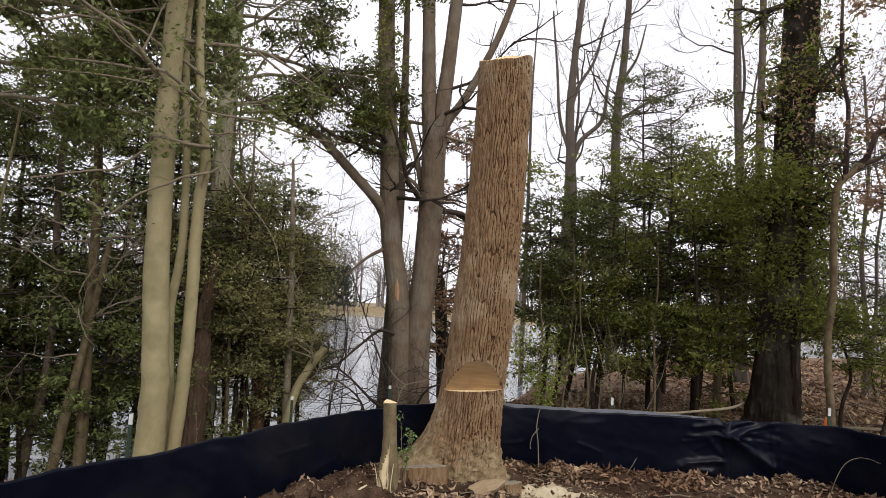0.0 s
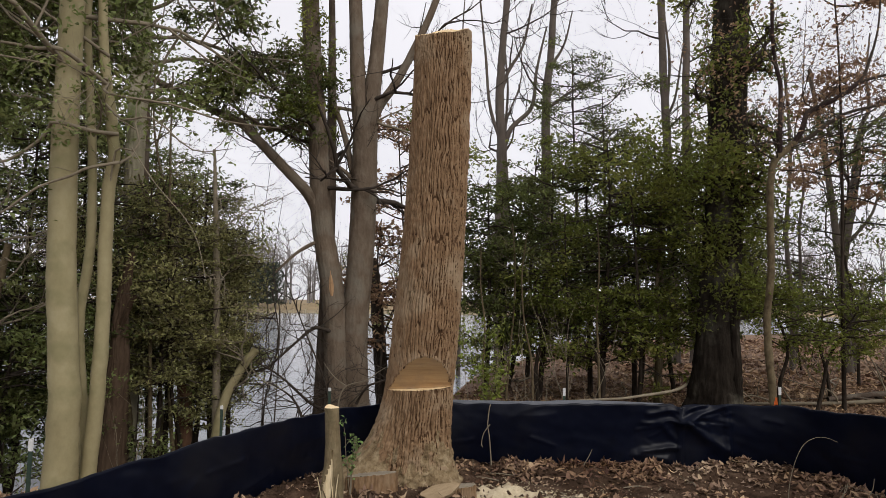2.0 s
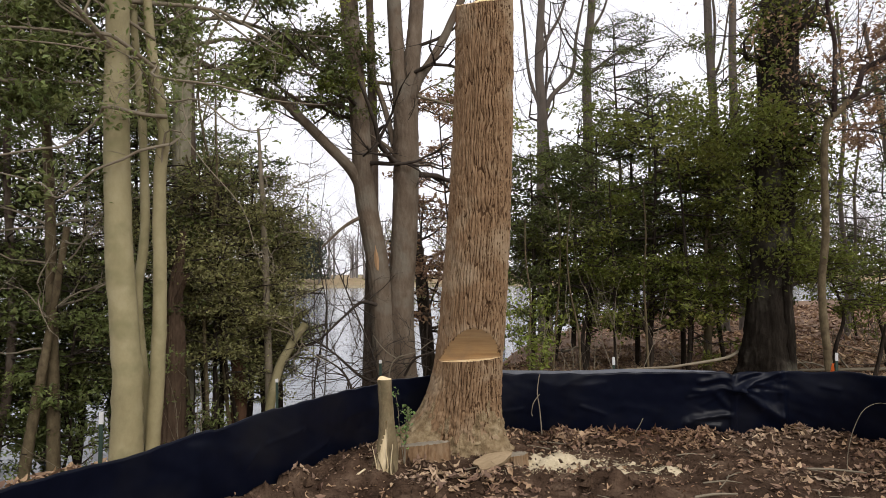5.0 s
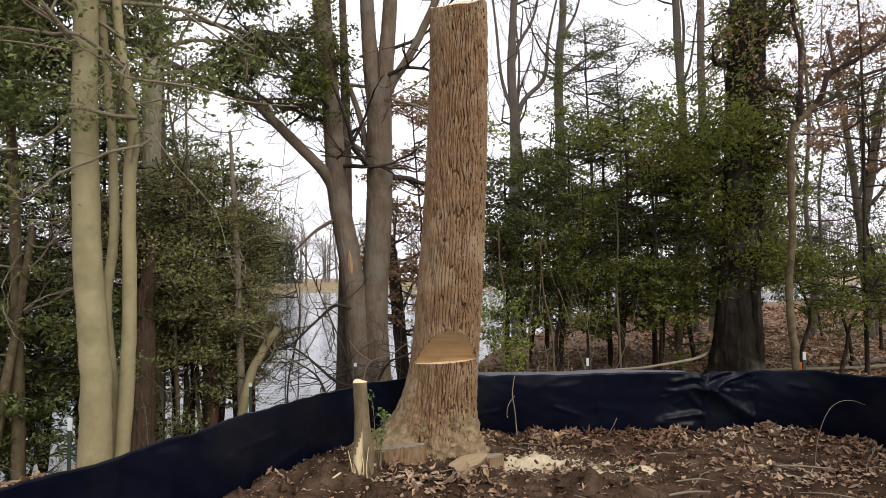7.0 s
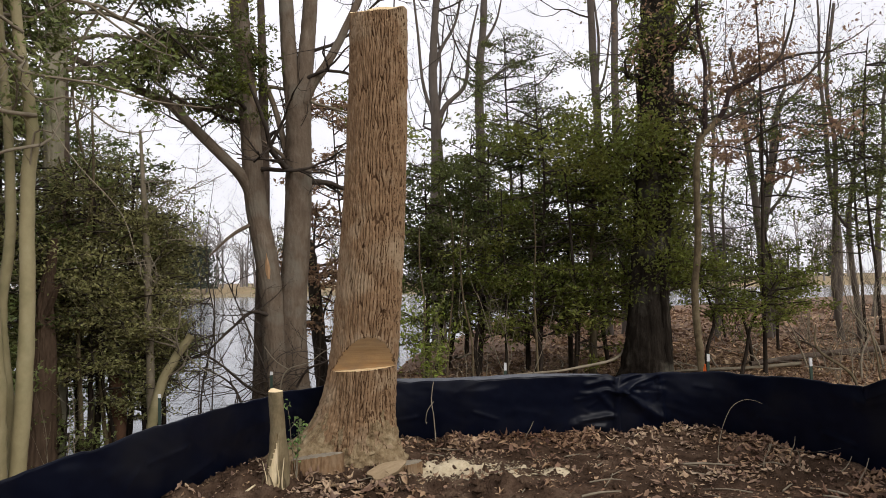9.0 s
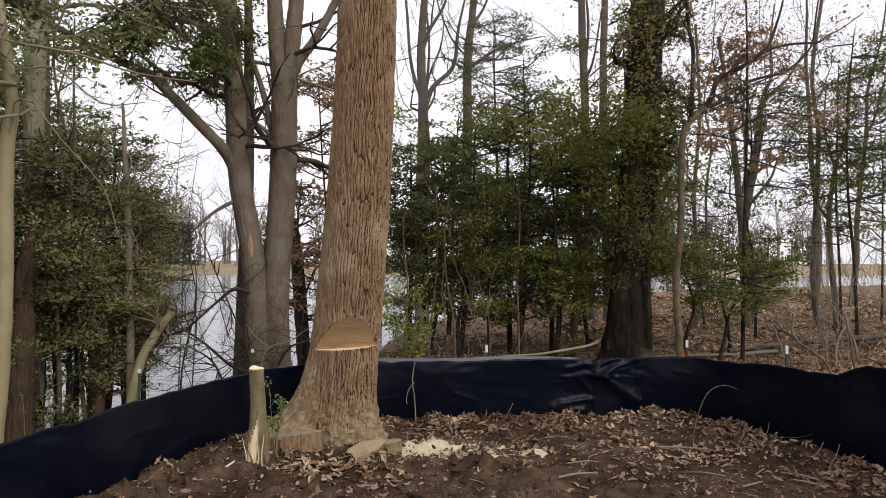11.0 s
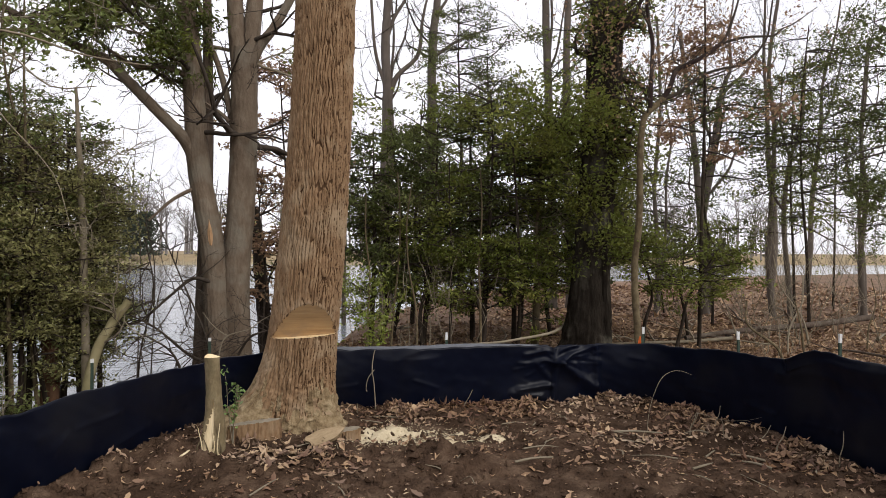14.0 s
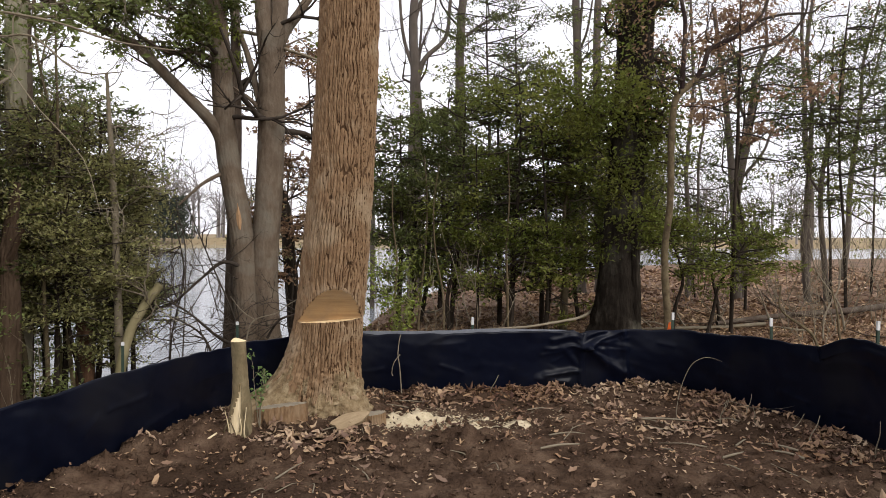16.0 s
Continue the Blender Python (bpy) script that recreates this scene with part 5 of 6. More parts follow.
rng = np.random.default_rng(95)
overhang(-6.6, 9.2, 9.0, 901, [(rng.uniform(3.6, 6.4), (1, rng.uniform(-0.25, 0.4), rng.uniform(-0.12, 0.12)), rng.uniform(2.0, 3.7)) for k in range(12)], "holly", "tall holly with long leafy limbs reaching over the bank")
overhang(-4.27, 12.93, 9.0, 902, [(rng.uniform(3.9, 6.6), (1, rng.uniform(-0.5, 0.3), rng.uniform(-0.1, 0.14)), rng.uniform(1.8, 3.4)) for k in range(6)], "holly_dark", "tall holly spreading leafy limbs between bare trunks", per=2, size=0.085)
overhang(-1.42, 13.85, 9.0, 903, [(rng.uniform(4.3, 7.4), (math.cos(a_), -abs(math.sin(a_)) - 0.1, rng.uniform(-0.1, 0.15)), rng.uniform(1.2, 2.4)) for a_ in (0.3, 2.0, 2.5, 2.9)], "gold_holly", "holly with short leafy limbs climbing round the twin trunks", per=1)

# young oaks that keep their dead leaves
for k, (x, y, h, w) in enumerate(((-0.15, 15.4, 6.2, 1.1), (-0.55, 15.0, 4.0, 0.7), (6.9, 12.6, 7.4, 1.1))):
    evergreen(x, y, h, w, 920 + k, "dead_leaf", "young bare oak holding tan dead leaves", 0.42, count=26 if k < 2 else 16, per=6, size=0.11, group="young oaks", slim=0.4)


for k, (x, y, h) in enumerate(((-2.5, 15.2, 3.6), (-1.9, 16.6, 4.0), (0.5, 17.5, 5.0), (-3.0, 16.4, 4.6))):
    stem_tree("bare_tree", "slight leafless tree with a haze of fine twigs", [([(x, y, -1.5), (x + 0.1, y, h * 0.3), (x - 0.05, y, h * 0.6), (x + 0.1, y, h)], 0.014, 0.004)], "far_trunk", 990 + k, "fine-twigged trees",
              limbs=(26, 3, 1.3, 0.4, 0.12, 3), twig_mat="dark_twig", sides=7)


def shrub(x, y, h, seed, mat=None, label="leafless tan shrub with thin twigs", stems=3, size=0.05):
    rng = np.random.default_rng(seed)
    g = float(ground_height(x, y))
    sh = empty("shrub", (x, y, g), label, "shrub", "shrubs behind the fence")
    t, tips = Tubes(), []
    for k in range(stems):
        grow(t, rng, (rng.normal() * 0.08, rng.normal() * 0.08, -0.05), (rng.normal() * 0.35, rng.normal() * 0.35, 1), h * rng.uniform(0.6, 1.05), 0.007 if x < 7 else 0.010, 2 if mat or x > 7 else 1, tips, 4, 0.6, 0.1, 0.13, 4, 6, 0.5)
    part("branchwork", t.mesh("branchwork", "twig"), sh, kind="stuff")
    if mat:
        tp = np.array(tips)
        part("crown", leaves("crown", np.repeat(tp, 4, 0) + rng.normal(size=(len(tp) * 4, 3)) * 0.06, size, mat, rng), sh, kind="stuff")


for k, (x, y, h) in enumerate(((2.25, 10.6, 1.6), (1.7, 10.8, 1.3), (1.5, 9.8, 0.7), (7.6, 11.5, 1.4), (6.9, 10.4, 1.0), (8.6, 12.2, 2.0), (9.6, 11.6, 2.0), (-3.4, 11.2, 1.5), (-4.4, 10.6, 1.5), (-0.1, 12.4, 1.6), (7.9, 12.4, 2.2), (8.3, 13.4, 2.4), (9.2, 12.9, 2.2), (10.2, 13.2, 2.4), (10.9, 12.2, 2.0), (11.8, 13.6, 2.4), (7.2, 13.6, 2.0), (9.9, 15.0, 2.6), (12.6, 14.6, 2.4), (8.4, 16.5, 2.6), (9.4, 17.2, 2.8), (10.4, 16.6, 2.8), (11.2, 17.6, 3.0), (12.0, 16.4, 2.8), (13.0, 17.4, 3.0), (13.9, 16.2, 2.8), (11.6, 15.4, 2.6), (14.6, 15.4, 2.6))):
    shrub(x, y, h, 950 + k)
for k, (x, y, h) in enumerate(((0.84, 10.0, 1.25), (1.0, 11.0, 1.7))):
    shrub(x, y, h, 980 + k, "sprig", "leafy yellow-green shrub beside the trunk", 2, 0.062)

# ---------------------------------------------------------------- far shore
rng = np.random.default_rng(90)
t = Tubes()
for k in range(200):
    x, y = rng.uniform(-110, 150), rng.uniform(158, 215)
    h = rng.uniform(10, 19)
    g = float(ground_height(x, y))
    tips = []
    line = np.array([(x, y, g - 0.3), (x + rng.normal() * 0.3, y, g + h * 0.5), (x + rng.normal() * 0.8, y, g + h)])
    t.add(line, [0.3, 0.2, 0.06], 5)
    for q in range(7):
        f = rng.uniform(0.3, 0.95)
        a = rng.uniform(0, 6.28)
        grow(t, rng, line[0] + (line[2] - line[0]) * f, (math.cos(a), math.sin(a), 0.8), h * 0.32, 0.12, 1, tips, 5, 0.7, 0.1, 0.2, 3, 3)
tagged(part("far_woods", t.mesh("far_woods", "far_bark")), "grey leafless woods along the far shore", "woods", kind="stuff")
pl = []
for k in range(26):
    x, y, h = rng.uniform(-100, 150), rng.uniform(157, 200), rng.uniform(5, 11)
    if k < 4:
        x, y, h = -36 + k * 1.6, 156, 9
    u = rng.uniform(0, 1, 1500)
    a = rng.uniform(0, 6.28, 1500)
    rr = (1 - u) ** 0.45 * h * 0.42 * (0.7 + 0.5 * np.sin(u * 23 + a * 2 + k)) * np.sqrt(rng.uniform(0.2, 1, 1500))
    pl.append(np.stack([x + rr * np.cos(a), y + rr * np.sin(a), 0.6 + u * h], -1)[::2])
tagged(part("far_evergreens", leaves("far_evergreens", np.concatenate(pl), 0.75, "far_leaf", rng)), "dark evergreens among the far shore woods", "trees", kind="stuff")

# ---------------------------------------------------------------- things round the trunk
def prism(bm_pts, z0, z1, jitter, rng, top_shift=(0, 0)):
    """Side wall and cap of an upright stub with an uneven outline."""
    n = len(bm_pts)
    p = np.array(bm_pts)
    rows = 6
    v = []
    for k in range(rows):
        f = k / (rows - 1)
        c = p.mean(0)
        s = 1 + 0.14 * (1 - f) ** 2
        q = c + (p - c) * s + rng.normal(size=p.shape) * jitter
        v.append(np.column_stack([q + np.array(top_shift) * f, z0 + (z1(p) - z0) * f]))
    i, j = np.meshgrid(np.arange(rows - 1), np.arange(n), indexing="ij")
    jn = (j + 1) % n
    side = np.stack([i * n + j, i * n + jn, (i + 1) * n + jn, (i + 1) * n + j], -1).reshape(-1, 4)
    return np.concatenate(v), side, v[-1]


def cap(ring, drop=0.002):
    mid = ring.mean(0) - [0, 0, drop]
    n = len(ring)
    v = np.concatenate([ring, mid + (ring - mid) * 0.93 + [0, 0, 0.002], [mid]])
    a = np.arange(n)
    return v, [np.stack([a, (a + 1) % n, (a + 1) % n + n, a + n], -1), np.stack([a + n, (a + 1) % n + n, np.full(n, 2 * n)], -1)]


def root_stub(x, y, rx, ry, z, slope, seed, label):
    rng = np.random.default_rng(seed)
    a = np.arange(144) * 2 * math.pi / 144
    rr = 1 + 0.06 * np.sin(a * 31 + 1.2 * np.sin(a * 5)) + 0.03 * np.sin(a * 11 + 1) + 0.06 * np.sin(a * 3 + seed)
    pts = np.stack([rx * rr * np.cos(a), ry * rr * np.sin(a)], -1)
    stub = empty("root_stub", (x, y, 0), label, "stump")
    v, side, ring = prism(pts, -0.06, lambda p: z + slope * p[:, 0] + rng.normal(size=len(p)) * 0.002, 0.0025, rng)
    part("bark", mesh("bark", v, side, "bark"), stub)
    cv, cf = cap(ring)
    part("cut_top", mesh("cut_top", cv, cf, "grey_wood"), stub, "flat weathered saw cut")


root_stub(-0.115, 7.40, 0.19, 0.06, 0.200, 0.10, 3, "low sawn-off buttress root with a flat dusty top")
root_stub(0.60, 7.50, 0.12, 0.07, 0.085, 0.12, 4, "short sawn root end beside the trunk")

# loose slab
bm = bmesh.new()
ring_t, ring_b = [], []
for k in range(28):
    a = 2 * math.pi * k / 28
    r_ = 1 + 0.12 * math.sin(3 * a + 1) + 0.09 * math.sin(5 * a) + 0.05 * math.sin(11 * a)
    px, py = 0.15 * r_ * math.cos(a), 0.07 * r_ * math.sin(a)
    ring_t.append(bm.verts.new((px, py, 0.018 + 0.01 * math.sin(px * 14))))
    ring_b.append(bm.verts.new((px * 0.93, py * 0.9, -0.016)))
bm.faces.new(ring_t)
bm.faces.new(list(reversed(ring_b)))
for k in range(28):
    bm.faces.new((ring_b[k], ring_b[(k + 1) % 28], ring_t[(k + 1) % 28], ring_t[k]))
bmesh.ops.bevel(bm, geom=[e for e in bm.edges if all(v in ring_t for v in e.verts)], offset=0.005, segments=1, affect="EDGES")
slab = part("wood_slab", bm_mesh("wood_slab", bm, "slab_wood"))
slab.matrix_world = pose(0.42, 7.30, 0.085, 30, -10, 14)
tagged(slab, "loose pale slab of sawn wood lying against the roots", "wood piece")

# small broken stump
def small_stump():
    rng = np.random.default_rng(9)
    st = empty("small_stump", (-0.40, 7.05, 0.07), "thin sawn sapling stump with pale splintered wood at its foot", "stump")
    na, zs = 40, np.linspace(-0.1, 0.70, 60)
    a = np.arange(na) * 2 * math.pi / na
    T, Z = np.meshgrid(a, zs)
    r = 0.055 + 0.042 * np.exp(-((Z + 0.06) / 0.30) ** 2) * (1 + 0.3 * np.cos(3 * T)) + 0.004 * fbm_ring(T, Z * 8, 5, 5) + 0.006 * np.exp(-((Z - 0.42) / 0.03) ** 2 - ((T - 4.6) / 0.6) ** 2)
    fx, fy = np.cos(T), np.sin(T)
    fz = np.clip(1 - Z / 0.36, 0, 1)
    mid_t = 4.75 - 0.75 * fz
    torn = (Z < 0.36 + 0.03 * np.sin(T * 19)) & (np.abs(T - mid_t) < 0.12 + 0.75 * fz ** 1.3 + 0.10 * np.sin(Z * 60) * fz)
    r = np.where(torn, r - 0.018 - 0.008 * np.sin(T * 40), r)
    V = np.stack([r * fx + 0.03 * Z + 0.015 * np.sin(Z * 6), r * fy, Z], -1)
    i, j = np.meshgrid(np.arange(len(zs) - 1), np.arange(na), indexing="ij")
    jn = (j + 1) % na
    Q = np.stack([i * na + j, i * na + jn, (i + 1) * na + jn, (i + 1) * na + j], -1)
    mk = torn[:-1]
    for mask, nm, mat, lb in ((~mk, "bark", "stump_bark", ""), (mk, "splintered_wood", "splinter", "pale torn wood")):
        q = Q[mask]
        used, inv = np.unique(q.ravel(), return_inverse=True)
        part(nm, mesh(nm, V.reshape(-1, 3)[used], inv.reshape(-1, 4), mat), st, lb)
    for k in range(6):
        x0 = rng.uniform(0.0, 0.09) if k < 4 else -0.07
        line = spline([(x0, -0.06, -0.02), (x0 + rng.normal() * 0.015, -0.085, 0.06), (x0 + rng.normal() * 0.02, -0.075, rng.uniform(0.12, 0.24))], 4)
        part("torn_strip", Tubes().add(line, np.linspace(0.009, 0.002, len(line)), 5, 0.2).mesh("torn_strip", "splinter" if k % 2 else "sapling_bark"), st)
    ring = V[-1] + np.stack([0 * a, 0 * a, 0.013 * np.sin(a) + 0.006 * np.sin(a * 3 + 1) - 0.01 * np.clip(np.cos(a), 0, 1)], -1)
    cv, cf = cap(ring)
    part("cut_top", mesh("cut_top", cv, cf, "fresh_wood"), st, "pale fresh cut")


small_stump()

# leafy shoot
rng = np.random.default_rng(14)
shoot = empty("leafy_shoot", (-0.265, 7.28, 0.05), "small leafy green shoot beside the stumps", "plant")
t, tips = Tubes(), []
for k in range(3):
    grow(t, rng, (0, 0, 0), (rng.normal() * 0.08, rng.normal() * 0.08, 1), rng.uniform(0.45, 0.62), 0.004, 1, tips, 4, 0.6, 0.2, 0.08, 4, 6, 0.16)
part("stemwork", t.mesh("stemwork", "twig"), shoot, kind="stuff")
tp = np.array(tips)
part("foliage", leaves("foliage", np.repeat(tp, 2, 0) + rng.normal(size=(len(tp) * 2, 3)) * 0.015, 0.035, "lime", rng, width=0.6), shoot, kind="stuff")


def stick(name, label, pts, r0, r1, mat="twig", category="twig"):
    p = np.array(pts, dtype=float)
    base = p[0].copy()
    line = spline(p - base, 6)
    ob = part(name, Tubes().add(line, np.linspace(r0, r1, len(line)), 6, 0.1).mesh(name, mat))
    ob.location = base
    return tagged(ob, label, category)


stick("vine_stem", "thin dead vine stem leaning on the black fence", [(0.93, 8.30, 0.0), (0.925, 8.34, 0.15), (0.915, 8.36, 0.3), (0.90, 8.385, 0.42), (0.915, 8.40, 0.55), (0.93, 8.41, 0.60)], 0.0065, 0.0045)
stick("vine_stem", "short hooked dead vine on the black fence", [(0.92, 8.37, 0.42), (0.86, 8.36, 0.34), (0.84, 8.35, 0.25), (0.85, 8.34, 0.22)], 0.0045, 0.003)
stick("arching_twig", "bare arching twig rising from the soil", [(3.17, 7.3, 0.0), (3.18, 7.3, 0.14), (3.225, 7.3, 0.31), (3.30, 7.3, 0.455), (3.40, 7.31, 0.51), (3.50, 7.32, 0.51), (3.60, 7.33, 0.475)], 0.0036, 0.0010)
for x, y, h, dx in ((3.75, 7.2, 0.22, 0.05), (3.6, 7.3, 0.16, 0.05), (3.72, 6.6, 0.20, 0.13), (3.74, 6.4, 0.24, 0.09), (3.45, 7.1, 0.2, 0.06), (3.68, 6.95, 0.17, -0.03), (3.95, 6.0, 0.3, 0.03), (0.75, 8.2, 0.14, 0.0), (1.75, 8.25, 0.22, 0.1)):
    stick("dead_twig", "short dead twig standing in the soil", [(x, y, -0.02), (x + dx * 0.25, y + 0.01, h * 0.35), (x + dx * 0.62, y - 0.01, h * 0.68), (x + dx, y, h)], 0.0058, 0.0024)
stick("bare_twig", "pale bare twig rising behind the fence", [(-0.57, 8.75, -0.1), (-0.55, 8.75, 0.3), (-0.53, 8.75, 0.58), (-0.46, 8.75, 0.72), (-0.26, 8.75, 0.78), (-0.15, 8.75, 0.86), (-0.03, 8.75, 0.93)], 0.008, 0.0035)
stick("bare_twig", "short pale side twig behind the fence", [(-0.46, 8.75, 0.72), (-0.54, 8.76, 0.77), (-0.61, 8.75, 0.84), (-0.69, 8.75, 0.95)], 0.007, 0.003)
stick("vine_stem", "thin dead vine trailing along the black fence", [(3.70, 7.5, 0.03), (3.74, 7.45, 0.10), (3.81, 7.3, 0.09), (3.88, 7.15, 0.10), (3.94, 7.0, 0.14), (3.97, 6.88, 0.19)], 0.0026, 0.0012)
for x, y, ln, a in ((3.55, 6.25, 0.24, 2.4), (3.45, 6.05, 0.2, 2.2), (2.75, 7.2, 0.45, -0.35), (1.75, 6.55, 0.3, 0.1), (3.0, 6.3, 0.35, 0.2)):
    z = float(ground_height(x, y)) + 0.02
    stick("wood_splinter", "pale broken stick lying on the soil", [(x, y, z), (x + ln * 0.5 * math.cos(a), y + ln * 0.5 * math.sin(a), z + 0.015), (x + ln * math.cos(a), y + ln * math.sin(a), z + 0.01)], 0.010, 0.006, "twig", "stick")
stick("root_end", "pale broken root end sticking out of the soil", [(-0.62, 6.9, 0.04), (-0.58, 6.88, 0.1), (-0.52, 6.9, 0.14)], 0.012, 0.006, "splinter", "root")
rng = np.random.default_rng(15)
for k in range(46):
    x, y = rng.uniform(-1.0, 3.7), rng.uniform(5.3, 8.2)
    a, ln = rng.uniform(0, math.pi), rng.uniform(0.08, 0.4)
    z = float(ground_height(x, y)) + 0.012
    tagged(stick("fallen_twig", "short dry twig lying on the soil", [(x, y, z), (x + ln * 0.5 * math.cos(a) + 0.02, y + ln * 0.5 * math.sin(a), z + 0.012), (x + ln * math.cos(a), y + ln * math.sin(a), float(ground_height(x + ln * math.cos(a), y + ln * math.sin(a))) + 0.01)], rng.uniform(0.003, 0.008), 0.002), group="twigs on the soil")

# sawdust
gx2, gy2 = np.meshgrid(np.linspace(0.62, 2.2, 90), np.linspace(6.85, 7.95, 70), indexing="ij")
den = 1.15 * np.exp(-(((gx2 - 0.88) / 0.17) ** 2 + ((gy2 - 7.54) / 0.17) ** 2)) + 1.1 * np.exp(-(((gx2 - 1.22) / 0.26) ** 2 + ((gy2 - 7.22) / 0.11) ** 2)) + 0.6 * np.exp(-(((gx2 - 1.55) / 0.35) ** 2 + ((gy2 - 7.24) / 0.14) ** 2)) + 0.45 * np.exp(-(((gx2 - 1.25) / 0.5) ** 2 + ((gy2 - 7.5) / 0.25) ** 2))
den = den + 0.5 * fbm(gx2 * 11, gy2 * 11, 4, 5)
zz = ground_height(gx2, gy2) + (den - 0.55) * 0.012
i, j = np.meshgrid(np.arange(89), np.arange(69), indexing="ij")
q = np.stack([i * 70 + j, (i + 1) * 70 + j, (i + 1) * 70 + j + 1, i * 70 + j + 1], -1)[(den[:-1, :-1] > 0.55)]
used, inv = np.unique(q.ravel(), return_inverse=True)
tagged(part("sawdust", mesh("sawdust", np.stack([gx2, gy2, zz], -1).reshape(-1, 3)[used], inv.reshape(-1, 4), "sawdust")), "pale sawdust scattered on the soil by the trunk", "sawdust", kind="stuff")


# ---------------------------------------------------------------- leaf litter
def litter(name, label, xs, ys, size, rng, mat="litter", lift=0.012, curl=0.30, tilt=0.20, plain=False):
    """Curled lobed oak leaves lying on the ground."""
    n = len(xs)
    outline = np.array([(-0.5, 0), (-0.26, 0.12), (-0.02, 0.21), (0.10, 0.16), (0.26, 0.19), (0.5, 0.02), (0.28, -0.15), (0.12, -0.16), (-0.04, -0.22), (-0.28, -0.12)])
    if plain:
        outline = outline[[0, 2, 4, 5, 7, 8]]
    k = len(outline)
    s = size * rng.uniform(0.6, 1.3, (n, 1))
    u = outline[None, :, 0] * s
    w = outline[None, :, 1] * s * rng.uniform(0.8, 1.3, (n, 1))
    c1, c2 = rng.normal(size=(n, 1)) * curl, np.abs(rng.normal(size=(n, 1))) * curl * 2.2
    h = (c1 * u ** 2 + c2 * w ** 2) / s * 3.0
    u, w, h = [np.concatenate([v, np.zeros((n, 1))], 1) for v in (u, w, h)]
    e1 = unit(np.stack([rng.normal(size=n), rng.normal(size=n), rng.normal(size=n) * tilt], -1))
    up = unit(np.stack([rng.normal(size=n) * tilt, rng.normal(size=n) * tilt, np.ones(n)], -1))
    e2 = unit(np.cross(up, e1))
    e3 = np.cross(e1, e2)
    c = np.stack([xs, ys, ground_height(xs, ys) + lift * rng.uniform(0.4, 2.0, n)], -1)
    v = c[:, None] + u[..., None] * e1[:, None] + w[..., None] * e2[:, None] + h[..., None] * e3[:, None]
    a = np.arange(k)
    fan = np.stack([a, (a + 1) % k, np.full(k, k)], -1)
    f = (np.arange(n)[:, None, None] * (k + 1) + fan[None]).reshape(-1, 3)
    return tagged(part(name, mesh(name, v.reshape(-1, 3), f, mat, smooth=False)), label, "leaves", kind="stuff")


rng = np.random.default_rng(21)
def scatter(n, x0, x1, y0, y1, keep):
    x, y = rng.uniform(x0, x1, n), rng.uniform(y0, y1, n)
    ok = rng.uniform(0, 1, n) < keep(x, y)
    return x[ok], y[ok]


def enclosure_density(x, y):
    gap = fence_gap(x, y)
    d = 0.012 + 0.9 * np.exp(-(gap / 0.46) ** 2) * (x > 0.4) * np.where((x > 3.3) & (y < 7.6), 0.35, 1.0) + 0.5 * np.exp(-(((x - 0.3) / 0.5) ** 2 + ((y - 7.1) / 0.35) ** 2)) + 0.16 * np.exp(-(((x - 2.8) / 0.6) ** 2 + ((y - 7.2) / 0.5) ** 2))
    d = d * (0.15 + 1.1 * np.clip(grid_noise(x * 2.6, y * 2.6, 19) + 0.25, 0, 1))
    return d * inside_fence(x, y) * (gap > 0.06)


lx, ly = scatter(62000, -2, 4.1, 5.0, 8.5, enclosure_density)
litter("leaf_litter", "curled brown oak leaves scattered over the bare soil", lx, ly, 0.080, rng, curl=0.38, tilt=0.28)
lx, ly = scatter(22000, -6.5, 22, -4.0, 26, lambda x, y: (shore_distance(x, y) > 0.8) * (~inside_fence(x, y)) * np.clip(1.2 - (y - 8) / 24, 0.25, 1))
litter("sawdust_flakes", "pale sawdust flakes thinning out over the soil", *scatter(14000, 0.2, 2.3, 6.5, 8.2, lambda x, y: 0.9 * np.exp(-(((x - 0.95) / 0.26) ** 2 + ((y - 7.55) / 0.2) ** 2)) + 0.85 * np.exp(-(((x - 1.30) / 0.36) ** 2 + ((y - 7.24) / 0.15) ** 2)) + 0.25 * np.exp(-(((x - 1.5) / 0.4) ** 2 + ((y - 7.45) / 0.28) ** 2)) + 0.10 * np.exp(-(((x - 0.5) / 0.35) ** 2 + ((y - 7.3) / 0.25) ** 2))), 0.017, rng, "sawdust", lift=0.006, plain=True)
litter("leaf_fragments", "crumbled bits of dead leaf trodden into the soil", *scatter(78000, -2.6, 4.1, -2.0, 8.5, lambda x, y: inside_fence(x, y) * np.clip(0.2 + (y - 3.5) / 1.8, 0.2, 1) * (0.10 + 0.55 * np.clip(grid_noise(x * 1.9, y * 1.9, 29), 0, 1))), 0.036, rng, lift=0.006, plain=True)
litter("forest_leaf_litter", "brown fallen leaves covering the forest floor", lx, ly, 0.15, rng, "wet_litter", lift=0.02)

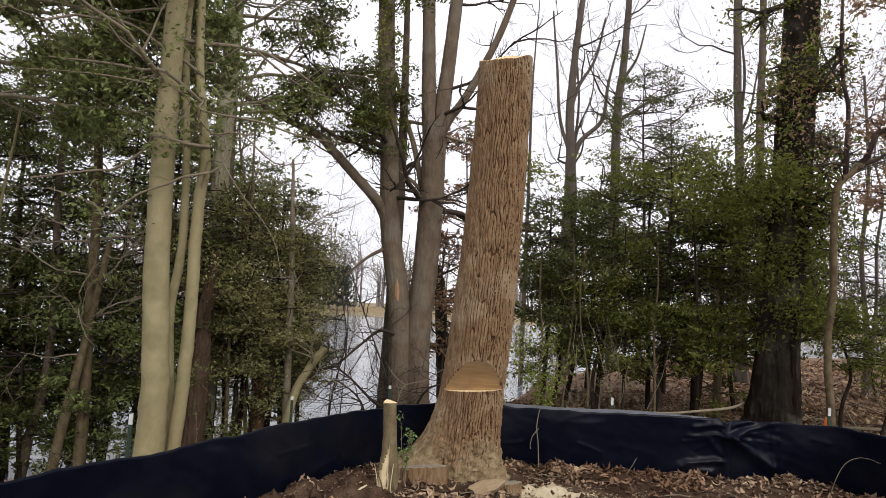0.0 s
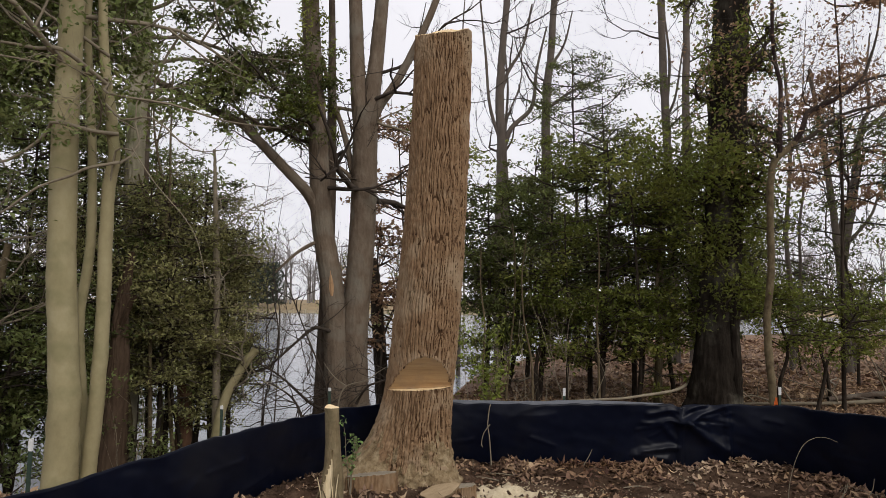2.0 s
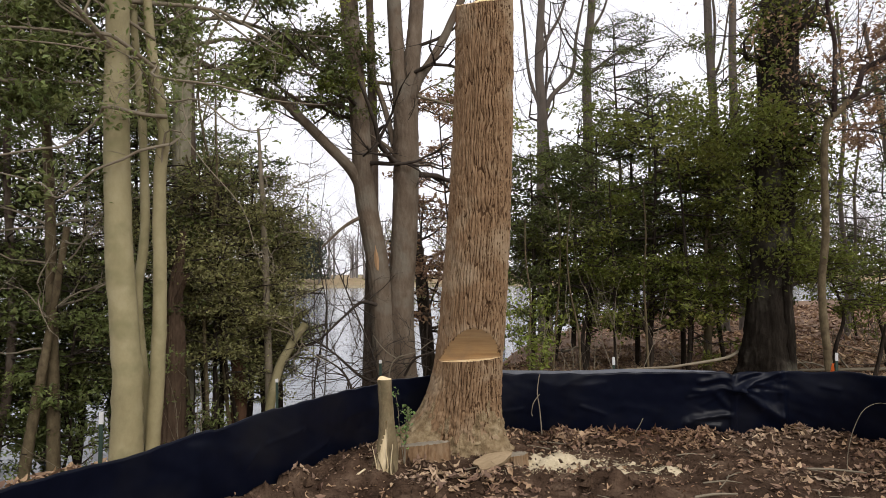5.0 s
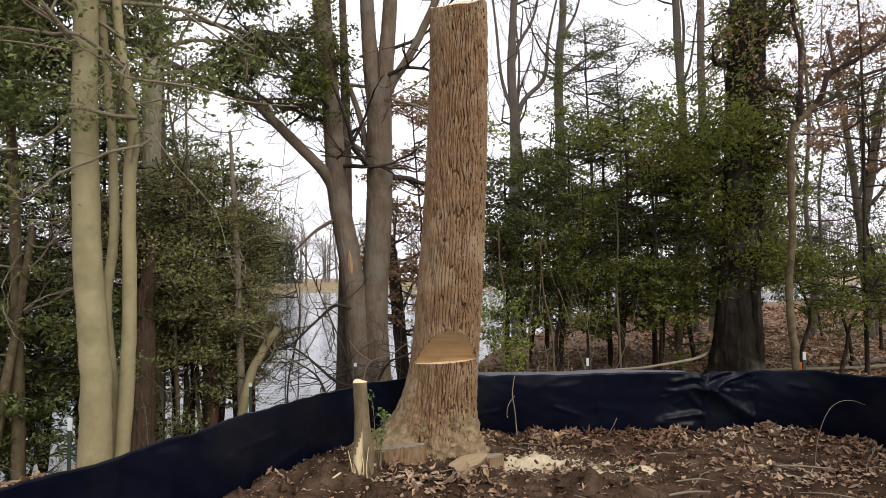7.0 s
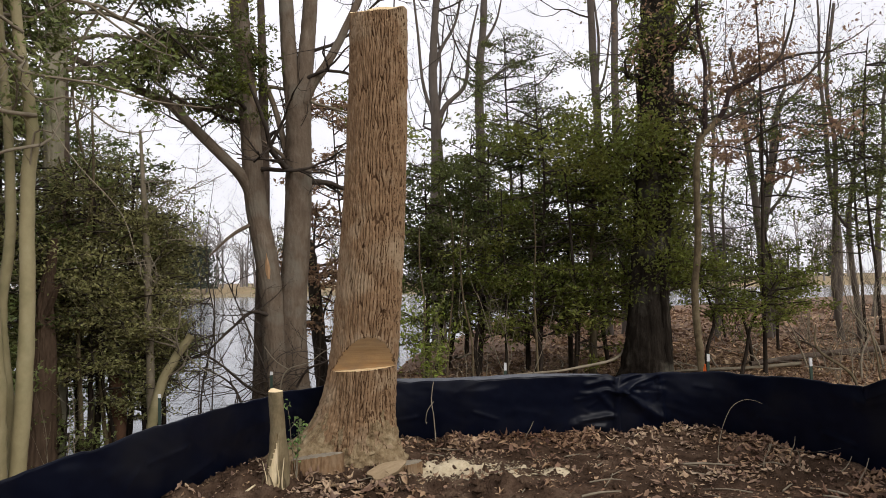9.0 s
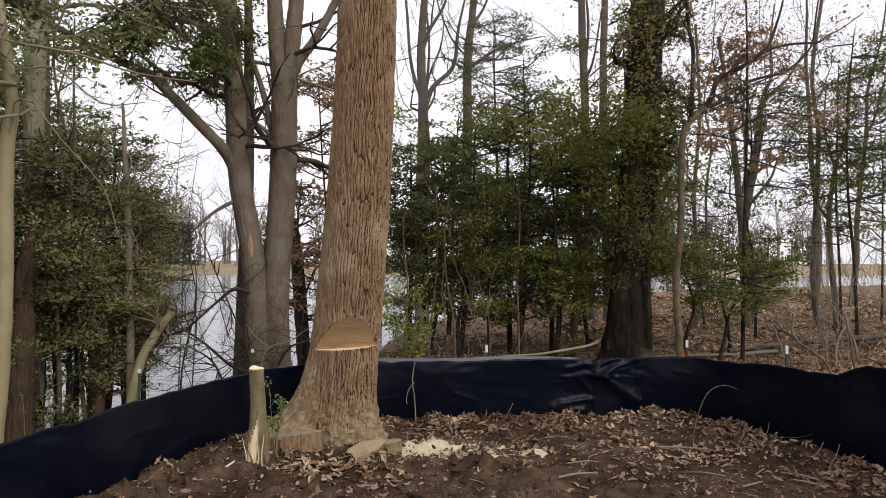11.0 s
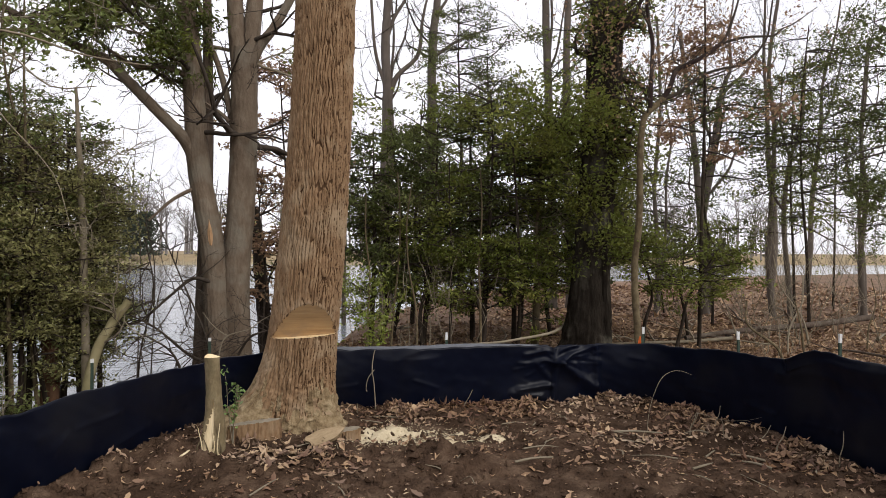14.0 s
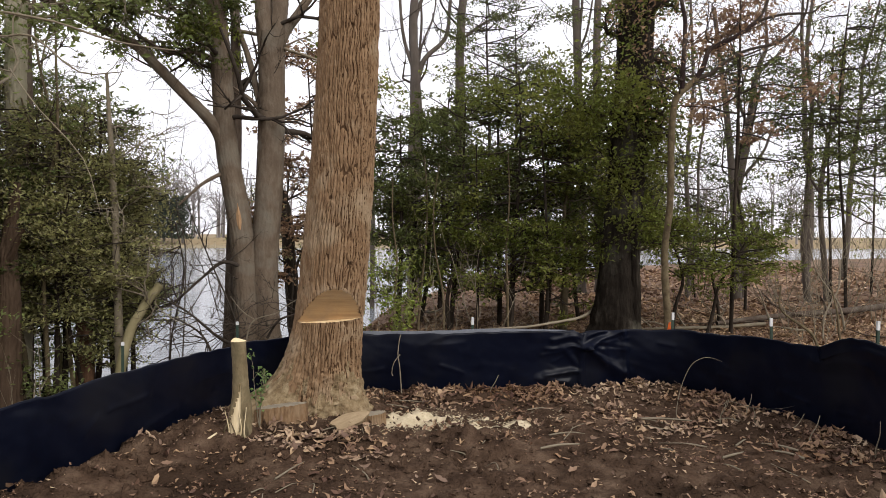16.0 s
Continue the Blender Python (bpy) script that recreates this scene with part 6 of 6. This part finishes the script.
lx, ly = scatter(34000, 0.9, 13, 8.7, 17, lambda x, y: (shore_distance(x, y) > 0.8) * (~inside_fence(x, y)) * np.clip(1.3 - (y - 8.5) / 9, 0.3, 1))
litter("leaf_carpet", "thick tan leaf litter behind the fence", lx, ly, 0.085, rng, "wet_litter", lift=0.022, tilt=0.3, plain=True)
lx, ly = scatter(9000, 4.5, 26, 13, 34, lambda x, y: (shore_distance(x, y) > 0.8) * 1.0)
litter("far_leaf_litter", "brown fallen leaves deeper in the woods", lx, ly, 0.24, rng, "litter", lift=0.03, plain=True)
for k in range(34):
    x, y = rng.uniform(1.5, 13), rng.uniform(9.4, 16)
    a, ln = rng.uniform(0, math.pi), rng.uniform(0.5, 1.8)
    pts = [(x + ln * f * math.cos(a) + rng.normal() * 0.04, y + ln * f * math.sin(a) + rng.normal() * 0.04) for f in (0, 0.35, 0.7, 1)]
    tagged(stick("fallen_branch", "dry broken branch lying on fallen leaves", [(px, py, float(ground_height(px, py)) + rng.uniform(0.02, 0.14)) for px, py in pts], rng.uniform(0.012, 0.028), 0.006, "twig" if k % 2 else "grey_bark", "branch"), group="branches on the forest floor")

# clods
n = 6000
cx, cy = scatter(n, -1.6, 4.0, 5.0, 8.3, lambda x, y: inside_fence(x, y) * (0.3 + 0.7 * (grid_noise(x * 1.7, y * 1.7, 5) > -0.1)))
octa = np.array([(1, 0, 0), (0, 1, 0), (-1, 0, 0), (0, -1, 0), (0, 0, 1), (0, 0, -1)], dtype=float)
of = np.array([(0, 1, 4), (1, 2, 4), (2, 3, 4), (3, 0, 4), (1, 0, 5), (2, 1, 5), (3, 2, 5), (0, 3, 5)])
sz = rng.gamma(1.6, 0.007, len(cx)) + 0.004
v = np.stack([cx, cy, ground_height(cx, cy)], -1)[:, None] + octa[None] * sz[:, None, None] * rng.uniform(0.5, 1.3, (len(cx), 6, 1)) + rng.normal(size=(len(cx), 6, 3)) * sz[:, None, None] * 0.2
tagged(part("soil_clods", mesh("soil_clods", v.reshape(-1, 3), (np.arange(len(cx))[:, None, None] * 6 + of[None]).reshape(-1, 3), "dirt", False)), "crumbled dark soil clods", "soil", kind="stuff")

# fallen logs in the woods
def fallen_log(label, pts, r0, r1, mat, seed, snags=4):
    p = np.array(pts, dtype=float)
    p[:, 2] = [float(ground_height(a, b_)) + c for a, b_, c in pts]
    base = p[0].copy()
    log = empty("fallen_log", base, label, "log")
    line = spline(p - base, 8)
    part("stem", Tubes().add(line, np.linspace(r0, r1, len(line)), 10, 0.08, 0, seed).mesh("stem", mat), log)
    t, rg = Tubes(), np.random.default_rng(seed)
    for k in range(snags):
        q = line[int(rg.uniform(0.3, 0.95) * (len(line) - 1))]
        grow(t, rg, q, (rg.normal(), rg.normal(), 0.6), 0.7, r1 * 0.5, 1, [], 2, 0.8, 0.0)
    if snags:
        part("branchwork", t.mesh("branchwork", mat), log, kind="stuff")


# Raised off the ground to fit the camera's view of it above the fence.
fallen_log("long pale dead branch raised above the leaves", [(1.7, 11.3, 0.22), (2.1, 11.36, 0.30), (2.62, 11.4, 0.345), (3.0, 11.38, 0.375), (3.30, 11.5, 0.40), (3.85, 11.7, 0.46), (4.2, 12.1, 0.50), (4.5, 12.6, 0.55)], 0.011, 0.024, "twig", 31, 0)
fallen_log("thick grey fallen log on the forest floor", [(7.0, 13.2, 0.10), (8.0, 13.35, 0.16), (9.2, 13.7, 0.18), (10.4, 14.1, 0.2), (12.4, 14.8, 0.3)], 0.04, 0.065, "grey_bark", 32)
fallen_log("thin pale fallen branch on the forest floor", [(4.6, 13.3, 0.05), (5.4, 13.2, 0.05), (6.1, 13.0, 0.08), (7.0, 13.1, 0.05), (7.8, 13.0, 0.1)], 0.018, 0.034, "twig", 33)


# dead branches propped up in the thin woods
rng = np.random.default_rng(55)
for k, (x, y, dx, h, r_) in enumerate(((6.98, 10.5, -0.42, 0.95, 0.026), (8.0, 11.8, 0.5, 1.3, 0.018), (6.86, 9.8, -0.06, 1.0, 0.020), (8.9, 12.4, -0.5, 1.6, 0.022), (9.6, 11.9, 0.35, 1.2, 0.016), (7.9, 12.9, -0.4, 1.1, 0.018))):
    g = float(ground_height(x, y))
    tagged(stick("dead_branch", "crooked dead branch standing in fallen leaves", [(x, y, g - 0.08), (x + dx * 0.25 + rng.normal() * 0.04, y + 0.1, g + h * 0.3), (x + dx * 0.7 + rng.normal() * 0.06, y + 0.2, g + h * 0.65), (x + dx, y + 0.3, g + h)], r_, r_ * 0.4, "twig" if k % 2 else "sapling_bark", "branch"), group="propped branches")
